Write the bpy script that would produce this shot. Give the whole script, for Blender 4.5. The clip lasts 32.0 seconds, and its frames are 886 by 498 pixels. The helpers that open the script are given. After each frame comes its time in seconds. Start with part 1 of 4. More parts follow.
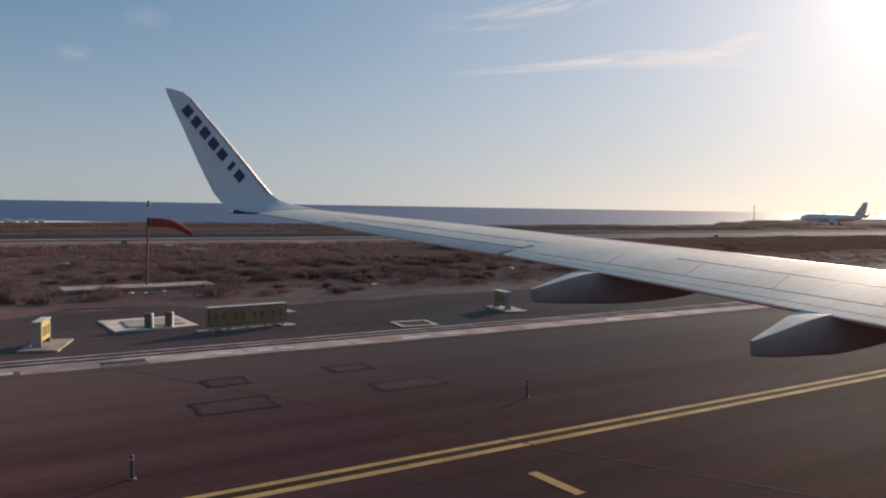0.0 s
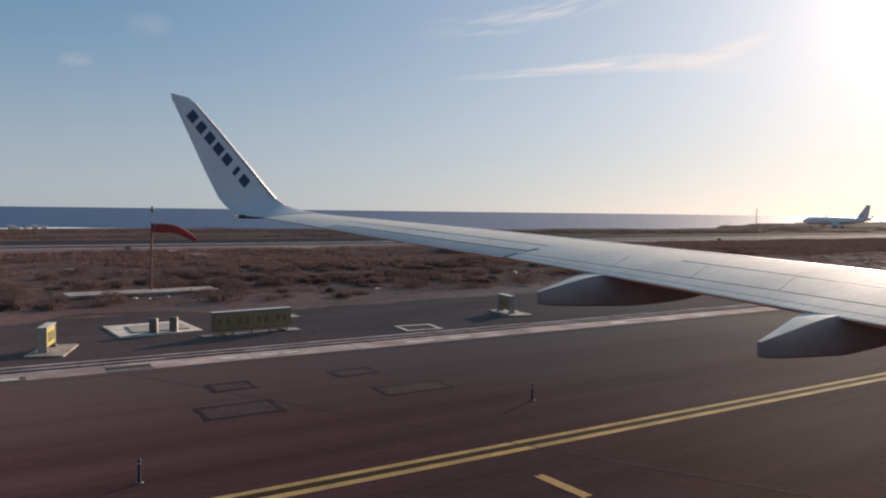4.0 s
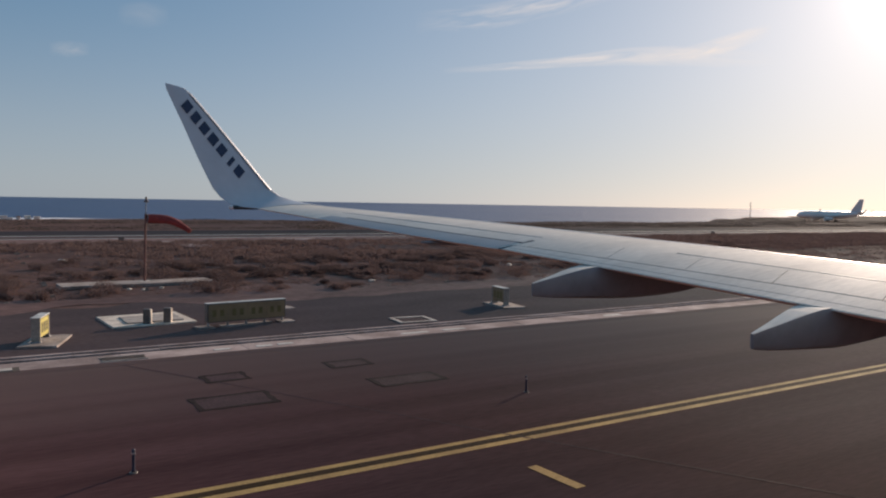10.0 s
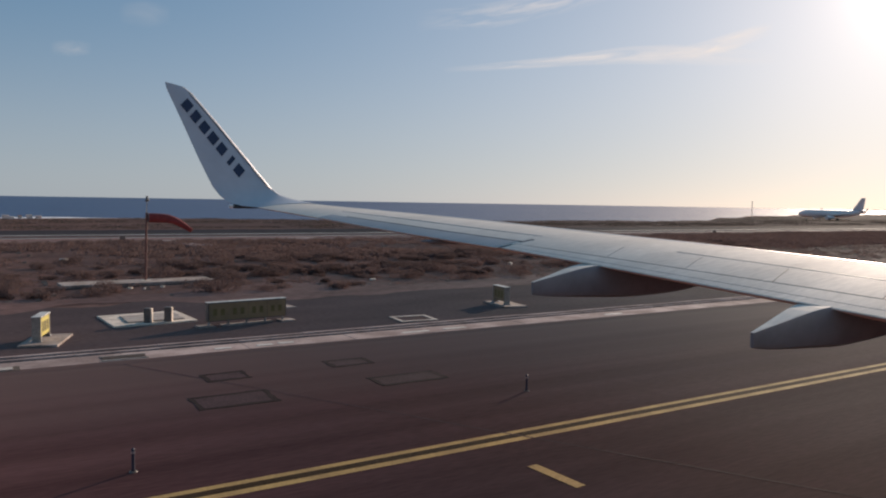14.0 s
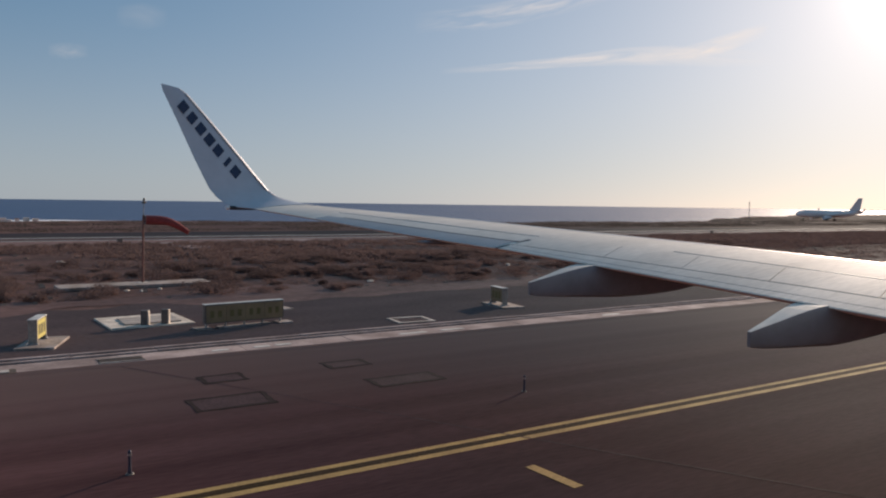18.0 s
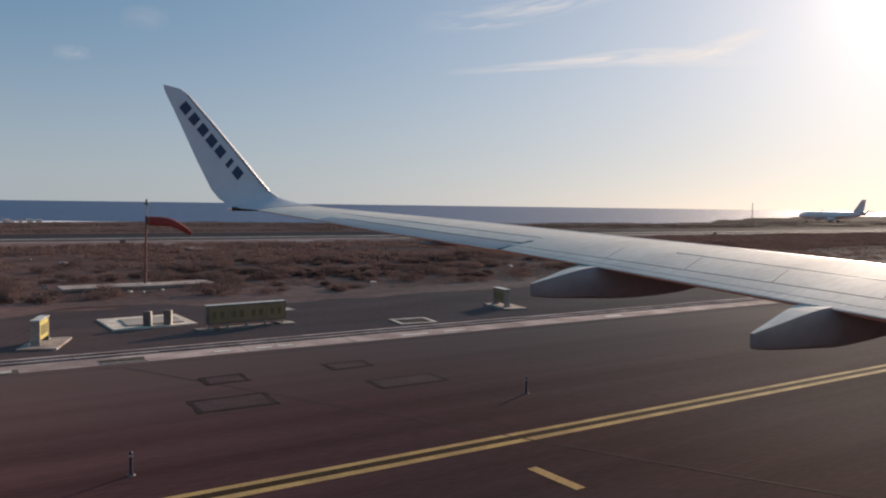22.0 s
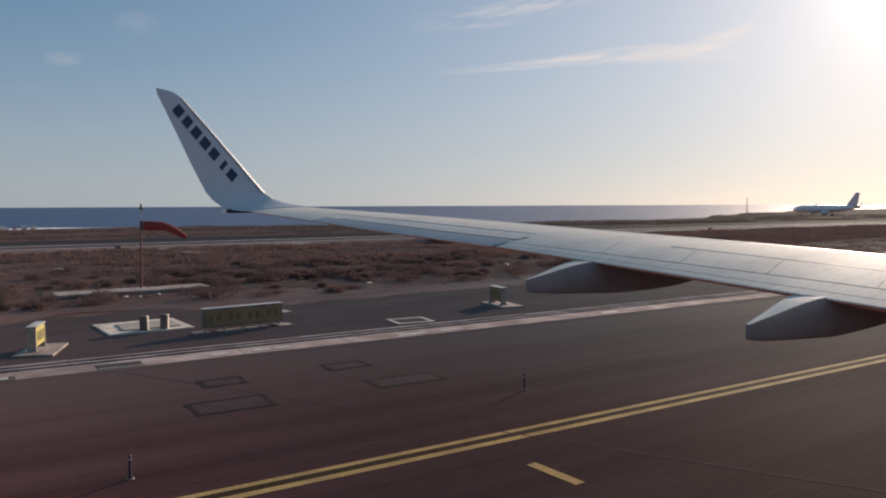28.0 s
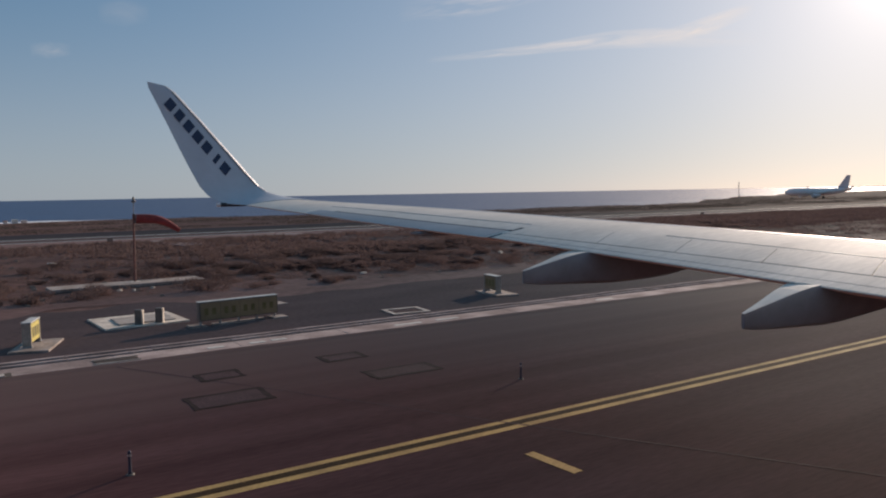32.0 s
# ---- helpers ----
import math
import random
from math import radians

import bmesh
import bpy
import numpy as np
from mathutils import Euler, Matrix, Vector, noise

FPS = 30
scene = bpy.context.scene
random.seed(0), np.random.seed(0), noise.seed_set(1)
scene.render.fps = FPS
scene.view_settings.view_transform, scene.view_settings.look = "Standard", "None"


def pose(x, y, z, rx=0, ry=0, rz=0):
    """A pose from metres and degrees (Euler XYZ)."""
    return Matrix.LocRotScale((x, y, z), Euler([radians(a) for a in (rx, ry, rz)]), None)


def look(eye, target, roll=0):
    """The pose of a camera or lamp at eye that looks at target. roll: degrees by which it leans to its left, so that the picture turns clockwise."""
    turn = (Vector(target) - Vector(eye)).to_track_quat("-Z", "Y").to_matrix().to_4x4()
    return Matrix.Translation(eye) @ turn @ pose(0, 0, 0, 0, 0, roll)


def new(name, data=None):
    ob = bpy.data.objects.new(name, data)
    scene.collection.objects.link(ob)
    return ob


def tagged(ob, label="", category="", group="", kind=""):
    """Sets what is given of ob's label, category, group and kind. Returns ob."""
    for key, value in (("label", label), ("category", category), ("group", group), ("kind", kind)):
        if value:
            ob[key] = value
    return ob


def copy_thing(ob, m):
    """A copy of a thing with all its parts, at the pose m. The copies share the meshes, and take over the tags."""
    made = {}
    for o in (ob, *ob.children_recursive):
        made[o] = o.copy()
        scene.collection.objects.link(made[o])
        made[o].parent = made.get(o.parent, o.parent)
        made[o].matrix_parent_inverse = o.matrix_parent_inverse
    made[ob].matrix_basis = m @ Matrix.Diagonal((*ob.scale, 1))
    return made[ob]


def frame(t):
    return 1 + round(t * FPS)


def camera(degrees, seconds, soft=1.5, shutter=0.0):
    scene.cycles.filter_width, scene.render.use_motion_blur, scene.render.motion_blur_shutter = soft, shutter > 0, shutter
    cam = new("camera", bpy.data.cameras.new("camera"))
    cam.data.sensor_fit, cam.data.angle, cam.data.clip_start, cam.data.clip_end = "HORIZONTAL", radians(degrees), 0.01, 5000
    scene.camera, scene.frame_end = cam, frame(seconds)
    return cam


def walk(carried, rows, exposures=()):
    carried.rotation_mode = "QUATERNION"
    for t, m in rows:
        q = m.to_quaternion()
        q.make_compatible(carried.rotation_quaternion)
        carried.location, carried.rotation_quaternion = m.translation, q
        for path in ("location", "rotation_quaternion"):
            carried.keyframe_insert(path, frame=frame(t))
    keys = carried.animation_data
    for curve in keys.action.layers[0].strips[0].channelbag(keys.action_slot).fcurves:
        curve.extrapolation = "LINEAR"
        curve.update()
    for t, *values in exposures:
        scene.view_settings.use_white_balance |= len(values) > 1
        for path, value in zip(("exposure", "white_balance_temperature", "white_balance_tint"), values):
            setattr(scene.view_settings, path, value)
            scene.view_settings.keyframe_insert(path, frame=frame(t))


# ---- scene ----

# The place: the left wing of a taxiing airliner and the airfield beside it, with the sea behind.
# x: the way the aircraft points, y: outboard from the cabin window, z: up from the taxiway.

# ---- camera ----
cam = camera(61.0, 32.0, soft=2.1)
# seconds, x, y, z, tilt, lean, turn
ROWS = [
    (0, 0.079, 0.003, 3.926, 86.731, -0.951, -31.620),
    (0.5, 0.073, 0.005, 3.925, 86.729, -1.061, -31.684),
    (1, 0.068, 0.006, 3.924, 86.618, -0.964, -31.721),
    (1.5, 0.062, 0.007, 3.923, 86.841, -1.119, -31.476),
    (2, 0.057, 0.009, 3.921, 86.823, -1.054, -31.587),
    (2.5, 0.037, 0.007, 3.919, 86.754, -1.194, -31.572),
    (3, 0.018, 0.005, 3.916, 86.999, -1.103, -31.667),
    (3.5, -0.002, 0.004, 3.913, 87.108, -0.893, -31.647),
    (5.5, 0.176, 0.018, 3.879, 87.170, -0.175, -30.814),
    (6, 0.181, 0.020, 3.876, 87.420, -0.172, -30.645),
    (6.5, 0.142, 0.016, 3.880, 86.789, -0.520, -31.436),
    (7, 0.102, 0.012, 3.883, 86.607, -0.911, -31.575),
    (7.5, 0.062, 0.008, 3.887, 86.791, -0.967, -31.622),
    (8, 0.043, 0.006, 3.891, 86.590, -0.849, -31.796),
    (8.5, 0.023, 0.003, 3.894, 86.636, -0.937, -31.777),
    (9, 0.004, 0.001, 3.898, 86.720, -0.904, -31.748),
    (9.5, 0.008, 0.001, 3.896, 86.690, -1.014, -31.875),
    (10, 0.012, 0.002, 3.895, 86.508, -0.966, -31.870),
    (10.5, 0.015, 0.002, 3.893, 86.428, -0.936, -31.928),
    (11, 0.019, 0.003, 3.892, 86.529, -0.792, -31.920),
    (11.5, 0.023, 0.004, 3.894, 86.521, -0.841, -31.865),
    (12, 0.026, 0.006, 3.896, 86.490, -0.924, -31.835),
    (12.5, 0.030, 0.007, 3.898, 86.597, -0.717, -31.853),
    (13, 0.034, 0.008, 3.899, 86.467, -0.670, -31.883),
    (13.5, 0.038, 0.007, 3.896, 86.364, -0.827, -31.817),
    (15.5, 0.056, -0.001, 3.884, 86.640, -0.990, -31.690),
    (16, 0.059, -0.002, 3.881, 86.629, -1.012, -31.628),
    (16.5, 0.059, 0.000, 3.880, 86.593, -0.742, -31.889),
    (17, 0.060, 0.002, 3.879, 86.521, -0.779, -31.793),
    (17.5, 0.061, 0.004, 3.878, 86.662, -0.833, -31.715),
    (18, 0.062, 0.006, 3.877, 86.550, -0.740, -31.940),
    (18.5, 0.062, 0.009, 3.875, 86.500, -0.645, -31.740),
    (19, 0.063, 0.011, 3.874, 86.700, -0.550, -31.881),
    (19.5, 0.063, 0.013, 3.873, 86.786, -0.659, -31.773),
    (20, 0.064, 0.015, 3.872, 86.878, -0.521, -31.763),
    (20.5, 0.064, 0.017, 3.870, 86.659, -0.680, -31.834),
    (21, 0.065, 0.019, 3.869, 86.466, -0.092, -32.022),
    (21.5, 0.075, 0.018, 3.871, 86.453, -0.061, -31.976),
    (22, 0.085, 0.018, 3.873, 86.645, -0.764, -31.730),
    (22.5, 0.095, 0.017, 3.874, 86.456, -0.508, -31.783),
    (23, 0.105, 0.017, 3.876, 86.446, -0.288, -31.736),
    (23.5, 0.105, 0.017, 3.871, 86.508, -0.143, -31.759),
    (24, 0.104, 0.017, 3.867, 86.445, -0.180, -31.950),
    (24.5, 0.103, 0.017, 3.862, 86.494, -0.213, -31.828),
    (25, 0.102, 0.018, 3.858, 86.541, -0.202, -31.920),
    (25.5, 0.100, 0.015, 3.854, 86.517, -0.071, -31.959),
    (27.5, 0.093, 0.005, 3.838, 86.598, 0.071, -31.961),
    (28, 0.083, 0.004, 3.839, 86.662, 0.223, -32.101),
    (28.5, 0.065, 0.004, 3.849, 86.590, 0.329, -32.222),
    (29, 0.048, 0.004, 3.860, 86.369, 0.341, -32.453),
    (29.5, 0.039, 0.006, 3.871, 86.062, 0.473, -32.476),
    (30, 0.031, 0.009, 3.882, 86.037, 0.637, -32.501),
    (30.5, 0.034, 0.009, 3.888, 86.197, 0.774, -32.605),
    (31, 0.036, 0.010, 3.893, 85.922, 0.947, -32.548),
    (31.5, 0.039, 0.011, 3.899, 85.901, 0.815, -32.553),
    (32, 0.042, 0.012, 3.904, 85.719, 0.981, -32.670),
]
# seconds, stops, kelvin, tint
EXPOSURES = [(t, stops, kelvin, 18) for t, stops, kelvin in (
    (0.0, 0.10, 7700), (2.0, 0.20, 7700), (4.0, 0.18, 7600), (6.0, 0.08, 7650), (9.0, 0.05, 7550), (20.0, 0.04, 7550), (22.0, 0.12, 7650), (23.0, 0.2, 7750),
    (24.0, 0.32, 8000), (25.0, 0.34, 8150), (26.5, 0.24, 7900), (28.0, 0.05, 7600), (29.0, -0.03, 7500), (30.0, -0.07, 7400), (32.0, -0.07, 7350))]
walk(cam, [(r[0], pose(*r[1:])) for r in ROWS], EXPOSURES)

# ---- light ----
SUN_AZIMUTH, SUN_HEIGHT = 64.5, 16.0
world = bpy.data.worlds.new("sky")
scene.world = world
world.use_nodes = True
wn, wl = world.node_tree.nodes, world.node_tree.links
sky = wn.new("ShaderNodeTexSky")
sky.sky_type, sky.sun_disc = "NISHITA", False
sky.sun_elevation, sky.sun_rotation = radians(SUN_HEIGHT), radians(SUN_AZIMUTH)
sky.altitude, sky.air_density, sky.dust_density, sky.ozone_density = 20.0, 0.7, 0.4, 1.4
wn["Background"].inputs["Strength"].default_value = 0.09
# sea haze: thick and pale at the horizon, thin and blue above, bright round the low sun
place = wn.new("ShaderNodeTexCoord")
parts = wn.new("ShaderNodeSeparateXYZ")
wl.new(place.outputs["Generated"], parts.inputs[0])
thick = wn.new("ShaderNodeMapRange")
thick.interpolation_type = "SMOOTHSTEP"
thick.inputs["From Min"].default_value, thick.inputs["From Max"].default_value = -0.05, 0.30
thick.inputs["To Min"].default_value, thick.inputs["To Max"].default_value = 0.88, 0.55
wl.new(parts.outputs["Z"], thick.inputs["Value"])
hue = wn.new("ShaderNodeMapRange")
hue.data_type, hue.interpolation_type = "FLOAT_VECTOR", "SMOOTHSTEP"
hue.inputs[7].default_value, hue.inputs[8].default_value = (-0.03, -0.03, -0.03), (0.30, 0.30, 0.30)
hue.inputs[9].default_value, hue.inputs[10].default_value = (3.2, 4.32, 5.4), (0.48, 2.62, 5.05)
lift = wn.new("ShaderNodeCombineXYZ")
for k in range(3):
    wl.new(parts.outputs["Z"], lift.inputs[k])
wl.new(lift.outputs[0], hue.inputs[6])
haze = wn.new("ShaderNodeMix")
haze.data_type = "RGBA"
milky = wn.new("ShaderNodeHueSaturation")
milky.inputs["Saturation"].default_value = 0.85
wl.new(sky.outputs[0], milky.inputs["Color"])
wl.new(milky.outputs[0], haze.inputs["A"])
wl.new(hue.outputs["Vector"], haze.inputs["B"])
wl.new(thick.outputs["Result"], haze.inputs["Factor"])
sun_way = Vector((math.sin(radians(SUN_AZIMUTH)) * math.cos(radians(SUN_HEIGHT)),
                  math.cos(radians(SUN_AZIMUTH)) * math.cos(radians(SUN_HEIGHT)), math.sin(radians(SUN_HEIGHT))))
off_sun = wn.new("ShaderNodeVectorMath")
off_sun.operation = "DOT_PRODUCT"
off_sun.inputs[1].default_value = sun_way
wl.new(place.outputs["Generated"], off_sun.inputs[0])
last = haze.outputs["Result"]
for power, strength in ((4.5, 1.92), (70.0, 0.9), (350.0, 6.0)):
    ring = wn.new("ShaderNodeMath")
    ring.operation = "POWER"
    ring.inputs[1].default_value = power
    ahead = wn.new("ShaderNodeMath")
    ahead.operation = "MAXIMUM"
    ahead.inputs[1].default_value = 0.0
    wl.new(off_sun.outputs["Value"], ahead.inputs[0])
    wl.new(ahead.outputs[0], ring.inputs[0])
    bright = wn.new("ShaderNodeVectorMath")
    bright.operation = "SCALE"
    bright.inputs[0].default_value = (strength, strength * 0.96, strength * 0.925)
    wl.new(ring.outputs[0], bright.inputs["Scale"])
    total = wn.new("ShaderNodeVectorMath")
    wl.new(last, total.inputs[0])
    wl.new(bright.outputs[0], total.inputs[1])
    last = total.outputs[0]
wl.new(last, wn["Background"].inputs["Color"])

sun = new("sun", bpy.data.lights.new("sun", "SUN"))
sun.data.energy, sun.data.angle, sun.data.color = 4.8, radians(0.6), (1.0, 0.89, 0.775)
sun.matrix_world = look(sun_way * 50, (0, 0, 0))


# ---- materials ----
def material(name, colour, colour_2=None, rough=0.7, metal=0.0, scale=2.0, fine=30.0, bump=0.0, stretch=(1, 1, 1),
             contrast=(0.35, 0.65), grain=0.25, per_object=0.0, specular=0.5, matt=0.0):
    """Two colours mixed by broad noise, broken up by fine noise; both also move roughness and relief."""
    m = bpy.data.materials.new(name)
    m.use_nodes = True
    n, l = m.node_tree.nodes, m.node_tree.links
    b = n["Principled BSDF"]
    b.inputs["Metallic"].default_value = metal
    b.inputs["Specular IOR Level"].default_value = specular
    b.inputs["Diffuse Roughness"].default_value = matt
    place = n.new("ShaderNodeTexCoord")
    way = n.new("ShaderNodeMapping")
    way.inputs["Scale"].default_value = stretch
    geo = n.new("ShaderNodeNewGeometry")
    l.new(geo.outputs["Position"], way.inputs["Vector"])
    broad = n.new("ShaderNodeTexNoise")
    broad.inputs["Scale"].default_value, broad.inputs["Detail"].default_value = scale, 6
    small = n.new("ShaderNodeTexNoise")
    small.inputs["Scale"].default_value, small.inputs["Detail"].default_value = fine, 4
    for t in (broad, small):
        l.new(way.outputs[0], t.inputs["Vector"])
    ramp = n.new("ShaderNodeMapRange")
    ramp.inputs["From Min"].default_value, ramp.inputs["From Max"].default_value = contrast
    l.new(broad.outputs["Fac"], ramp.inputs["Value"])
    mix = n.new("ShaderNodeMix")
    mix.data_type = "RGBA"
    mix.inputs["A"].default_value = (*colour, 1)
    mix.inputs["B"].default_value = (*(colour_2 or tuple(c * 0.75 for c in colour)), 1)
    l.new(ramp.outputs[0], mix.inputs["Factor"])
    dim = n.new("ShaderNodeMapRange")
    dim.inputs["From Min"].default_value, dim.inputs["From Max"].default_value = 0.25, 0.75
    dim.inputs["To Min"].default_value, dim.inputs["To Max"].default_value = 1 - grain, 1 + grain
    l.new(small.outputs["Fac"], dim.inputs["Value"])
    times = n.new("ShaderNodeMix")
    times.data_type, times.blend_type = "RGBA", "MULTIPLY"
    times.inputs["Factor"].default_value = 1
    l.new(mix.outputs["Result"], times.inputs["A"])
    l.new(dim.outputs[0], times.inputs["B"])
    last = times.outputs["Result"]
    if per_object:
        info = n.new("ShaderNodeObjectInfo")
        each = n.new("ShaderNodeMapRange")
        each.inputs["To Min"].default_value, each.inputs["To Max"].default_value = 1 - per_object, 1 + per_object
        l.new(info.outputs["Random"], each.inputs["Value"])
        more = n.new("ShaderNodeMix")
        more.data_type, more.blend_type = "RGBA", "MULTIPLY"
        more.inputs["Factor"].default_value = 1
        l.new(last, more.inputs["A"])
        l.new(each.outputs[0], more.inputs["B"])
        last = more.outputs["Result"]
    l.new(last, b.inputs["Base Color"])
    gloss = n.new("ShaderNodeMapRange")
    gloss.inputs["To Min"].default_value, gloss.inputs["To Max"].default_value = max(rough - 0.1, 0.03), min(rough + 0.1, 1)
    l.new(broad.outputs["Fac"], gloss.inputs["Value"])
    l.new(gloss.outputs[0], b.inputs["Roughness"])
    if bump:
        relief = n.new("ShaderNodeBump")
        relief.inputs["Strength"].default_value, relief.inputs["Distance"].default_value = 0.6, bump
        l.new(small.outputs["Fac"], relief.inputs["Height"])
        l.new(relief.outputs[0], b.inputs["Normal"])
    return m


M_ASPHALT = material("asphalt", (0.164, 0.072, 0.068), (0.121, 0.054, 0.052), rough=0.9, scale=0.35, fine=18, bump=0.006,
                     stretch=(0.18, 1, 1), grain=0.2, specular=0.0150, matt=1.0)
# long faint tyre streaks along the taxiway
n, l = M_ASPHALT.node_tree.nodes, M_ASPHALT.node_tree.links
spot, along = n.new("ShaderNodeNewGeometry"), n.new("ShaderNodeMapping")
along.inputs["Scale"].default_value = (0.025, 1.3, 1)
l.new(spot.outputs["Position"], along.inputs["Vector"])
streak, depth = n.new("ShaderNodeTexNoise"), n.new("ShaderNodeMapRange")
streak.inputs["Scale"].default_value, streak.inputs["Detail"].default_value = 1.0, 5
depth.inputs["From Min"].default_value, depth.inputs["From Max"].default_value = 0.3, 0.7
depth.inputs["To Min"].default_value, depth.inputs["To Max"].default_value = 0.80, 1.22
l.new(along.outputs[0], streak.inputs["Vector"])
l.new(streak.outputs["Fac"], depth.inputs["Value"])
worn = n.new("ShaderNodeMix")
worn.data_type, worn.blend_type = "RGBA", "MULTIPLY"
worn.inputs["Factor"].default_value = 1
l.new(n["Principled BSDF"].inputs["Base Color"].links[0].from_socket, worn.inputs["A"])
l.new(depth.outputs[0], worn.inputs["B"])
# pale dust blown in from the shoulder, thinning out towards the wheel tracks
apart, bank, torn, sum_up = n.new("ShaderNodeSeparateXYZ"), n.new("ShaderNodeMapRange"), n.new("ShaderNodeTexNoise"), n.new("ShaderNodeMath")
l.new(spot.outputs["Position"], apart.inputs[0])
torn.inputs["Scale"].default_value, torn.inputs["Detail"].default_value = 0.5, 5
l.new(along.outputs[0], torn.inputs["Vector"])
sum_up.operation, sum_up.inputs[1].default_value = "MULTIPLY_ADD", 5.0
l.new(torn.outputs["Fac"], sum_up.inputs[0])
l.new(apart.outputs["Y"], sum_up.inputs[2])
bank.interpolation_type = "SMOOTHSTEP"
bank.inputs["From Min"].default_value, bank.inputs["From Max"].default_value = 13.0, 22.5
l.new(sum_up.outputs[0], bank.inputs["Value"])
dusty = n.new("ShaderNodeMix")
dusty.data_type = "RGBA"
dusty.inputs["B"].default_value = (0.235, 0.140, 0.121, 1)
l.new(bank.outputs[0], dusty.inputs["Factor"])
l.new(worn.outputs["Result"], dusty.inputs["A"])
l.new(dusty.outputs["Result"], n["Principled BSDF"].inputs["Base Color"])
M_SHOULDER = material("shoulder_gravel", (0.181, 0.116, 0.107), (0.140, 0.094, 0.088), rough=0.95, scale=0.5, fine=14, bump=0.02,
                      stretch=(0.4, 1, 1), grain=0.25, specular=0.014, matt=1.0)
M_SOIL = material("dry_soil", (0.305, 0.158, 0.124), (0.188, 0.106, 0.089), rough=0.98, scale=0.3, fine=5.5, bump=0.14,
                  stretch=(0.35, 1, 1), grain=0.5, specular=0.01, matt=1.0)
M_FRINGE = material("pale_dirt", (0.360, 0.190, 0.155), (0.205, 0.114, 0.098), rough=0.98, scale=0.45, fine=7, bump=0.04, stretch=(0.3, 1, 1),
                    contrast=(0.3, 0.7), grain=0.4, specular=0.03, matt=1.0)
M_RUNWAY = material("old_asphalt", (0.072, 0.058, 0.059), (0.095, 0.074, 0.074), rough=0.9, scale=0.2, fine=4, stretch=(0.1, 1, 1), specular=0.012, matt=1.0)
M_VERGE = material("red_verge", (0.420, 0.232, 0.187), (0.300, 0.172, 0.142), rough=0.98, scale=0.3, fine=3, stretch=(0.3, 1, 1), specular=0.01, matt=1.0)
M_CONCRETE = material("weathered_concrete", (0.440, 0.345, 0.322), (0.290, 0.220, 0.205), rough=0.9, scale=1.0, fine=14, bump=0.004, contrast=(0.4, 0.62),
                      grain=0.2, per_object=0.12, specular=0.04)
M_PALE = material("pale_concrete", (0.46, 0.41, 0.37), (0.32, 0.27, 0.24), rough=0.9, scale=1.5, fine=15, grain=0.2, per_object=0.1)
M_SLAB = material("stained_concrete", (0.36, 0.30, 0.27), (0.19, 0.145, 0.125), rough=0.92, scale=1.3, fine=11, contrast=(0.38, 0.62), grain=0.3, bump=0.006, per_object=0.1)
M_BLEACHED = material("bleached_concrete", (0.68, 0.59, 0.50), (0.46, 0.385, 0.32), rough=0.9, scale=2.2, fine=14, contrast=(0.42, 0.66), grain=0.22, bump=0.005)
M_SLOT = material("dirty_channel", (0.06, 0.045, 0.036), rough=0.95, scale=1.0, fine=12)
M_YELLOW = material("yellow_road_paint", (0.43, 0.29, 0.125), (0.31, 0.208, 0.10), rough=0.85, scale=1.4, fine=22, grain=0.25, specular=0.05)
M_BORDER = material("dark_road_paint", (0.082, 0.046, 0.024), (0.100, 0.058, 0.036), rough=0.9, scale=1.0, fine=14, specular=0.03, matt=1.0)
M_WHITE_PAINT = material("white_road_paint", (0.62, 0.60, 0.56), (0.45, 0.43, 0.40), rough=0.8, scale=1.0, fine=10)
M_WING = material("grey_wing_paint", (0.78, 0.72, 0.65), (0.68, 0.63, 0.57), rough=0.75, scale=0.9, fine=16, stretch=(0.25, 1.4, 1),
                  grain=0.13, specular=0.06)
# darker than the wing paint: the shading of the drooped aileron as colour
M_AILERON_SHADED = material("aileron_tilt_shade", (0.43, 0.425, 0.43), (0.38, 0.378, 0.385), rough=0.55, scale=0.9, fine=6, stretch=(0.4, 1.2, 1), grain=0.06)
M_WINGLET = material("white_winglet_paint", (0.56, 0.565, 0.60), (0.50, 0.505, 0.54), rough=0.35, scale=0.8, fine=5, grain=0.04)
M_EDGE = material("bare_metal_edge", (0.74, 0.74, 0.75), (0.66, 0.66, 0.68), rough=0.5, metal=0.7, scale=1.5, fine=9, grain=0.1, stretch=(1, 0.3, 1))
# dark grey: the shade on the fairing sides is put into this colour
M_FAIRING_SHADED = material("shaded_fairing_paint", (0.170, 0.180, 0.200), (0.138, 0.146, 0.164), rough=0.45, scale=1.6, fine=9, grain=0.1)
M_SEAL = material("dark_rubber_seal", (0.085, 0.085, 0.09), rough=0.7, scale=3, fine=20)
M_SEAM = material("panel_seam", (0.30, 0.29, 0.29), rough=0.6, scale=3, fine=20)
M_NAVY = material("navy_marking", (0.030, 0.038, 0.085), rough=0.4, scale=3, fine=20, grain=0.1)
M_FUSELAGE = material("white_fuselage_paint", (0.75, 0.75, 0.75), (0.70, 0.70, 0.70), rough=0.35, scale=0.6, fine=5, grain=0.04)
M_TYRE = material("black_tyre", (0.025, 0.025, 0.026), rough=0.85, scale=3, fine=20)
M_STEEL = material("grey_steel", (0.35, 0.35, 0.36), rough=0.45, metal=0.6, scale=3, fine=15)
M_BLUE = material("blue_marker", (0.025, 0.030, 0.065), (0.02, 0.022, 0.045), rough=0.6, scale=5, fine=25)
M_SIGN_BODY = material("sign_housing", (0.15, 0.125, 0.11), (0.10, 0.085, 0.078), rough=0.6, scale=2, fine=15)
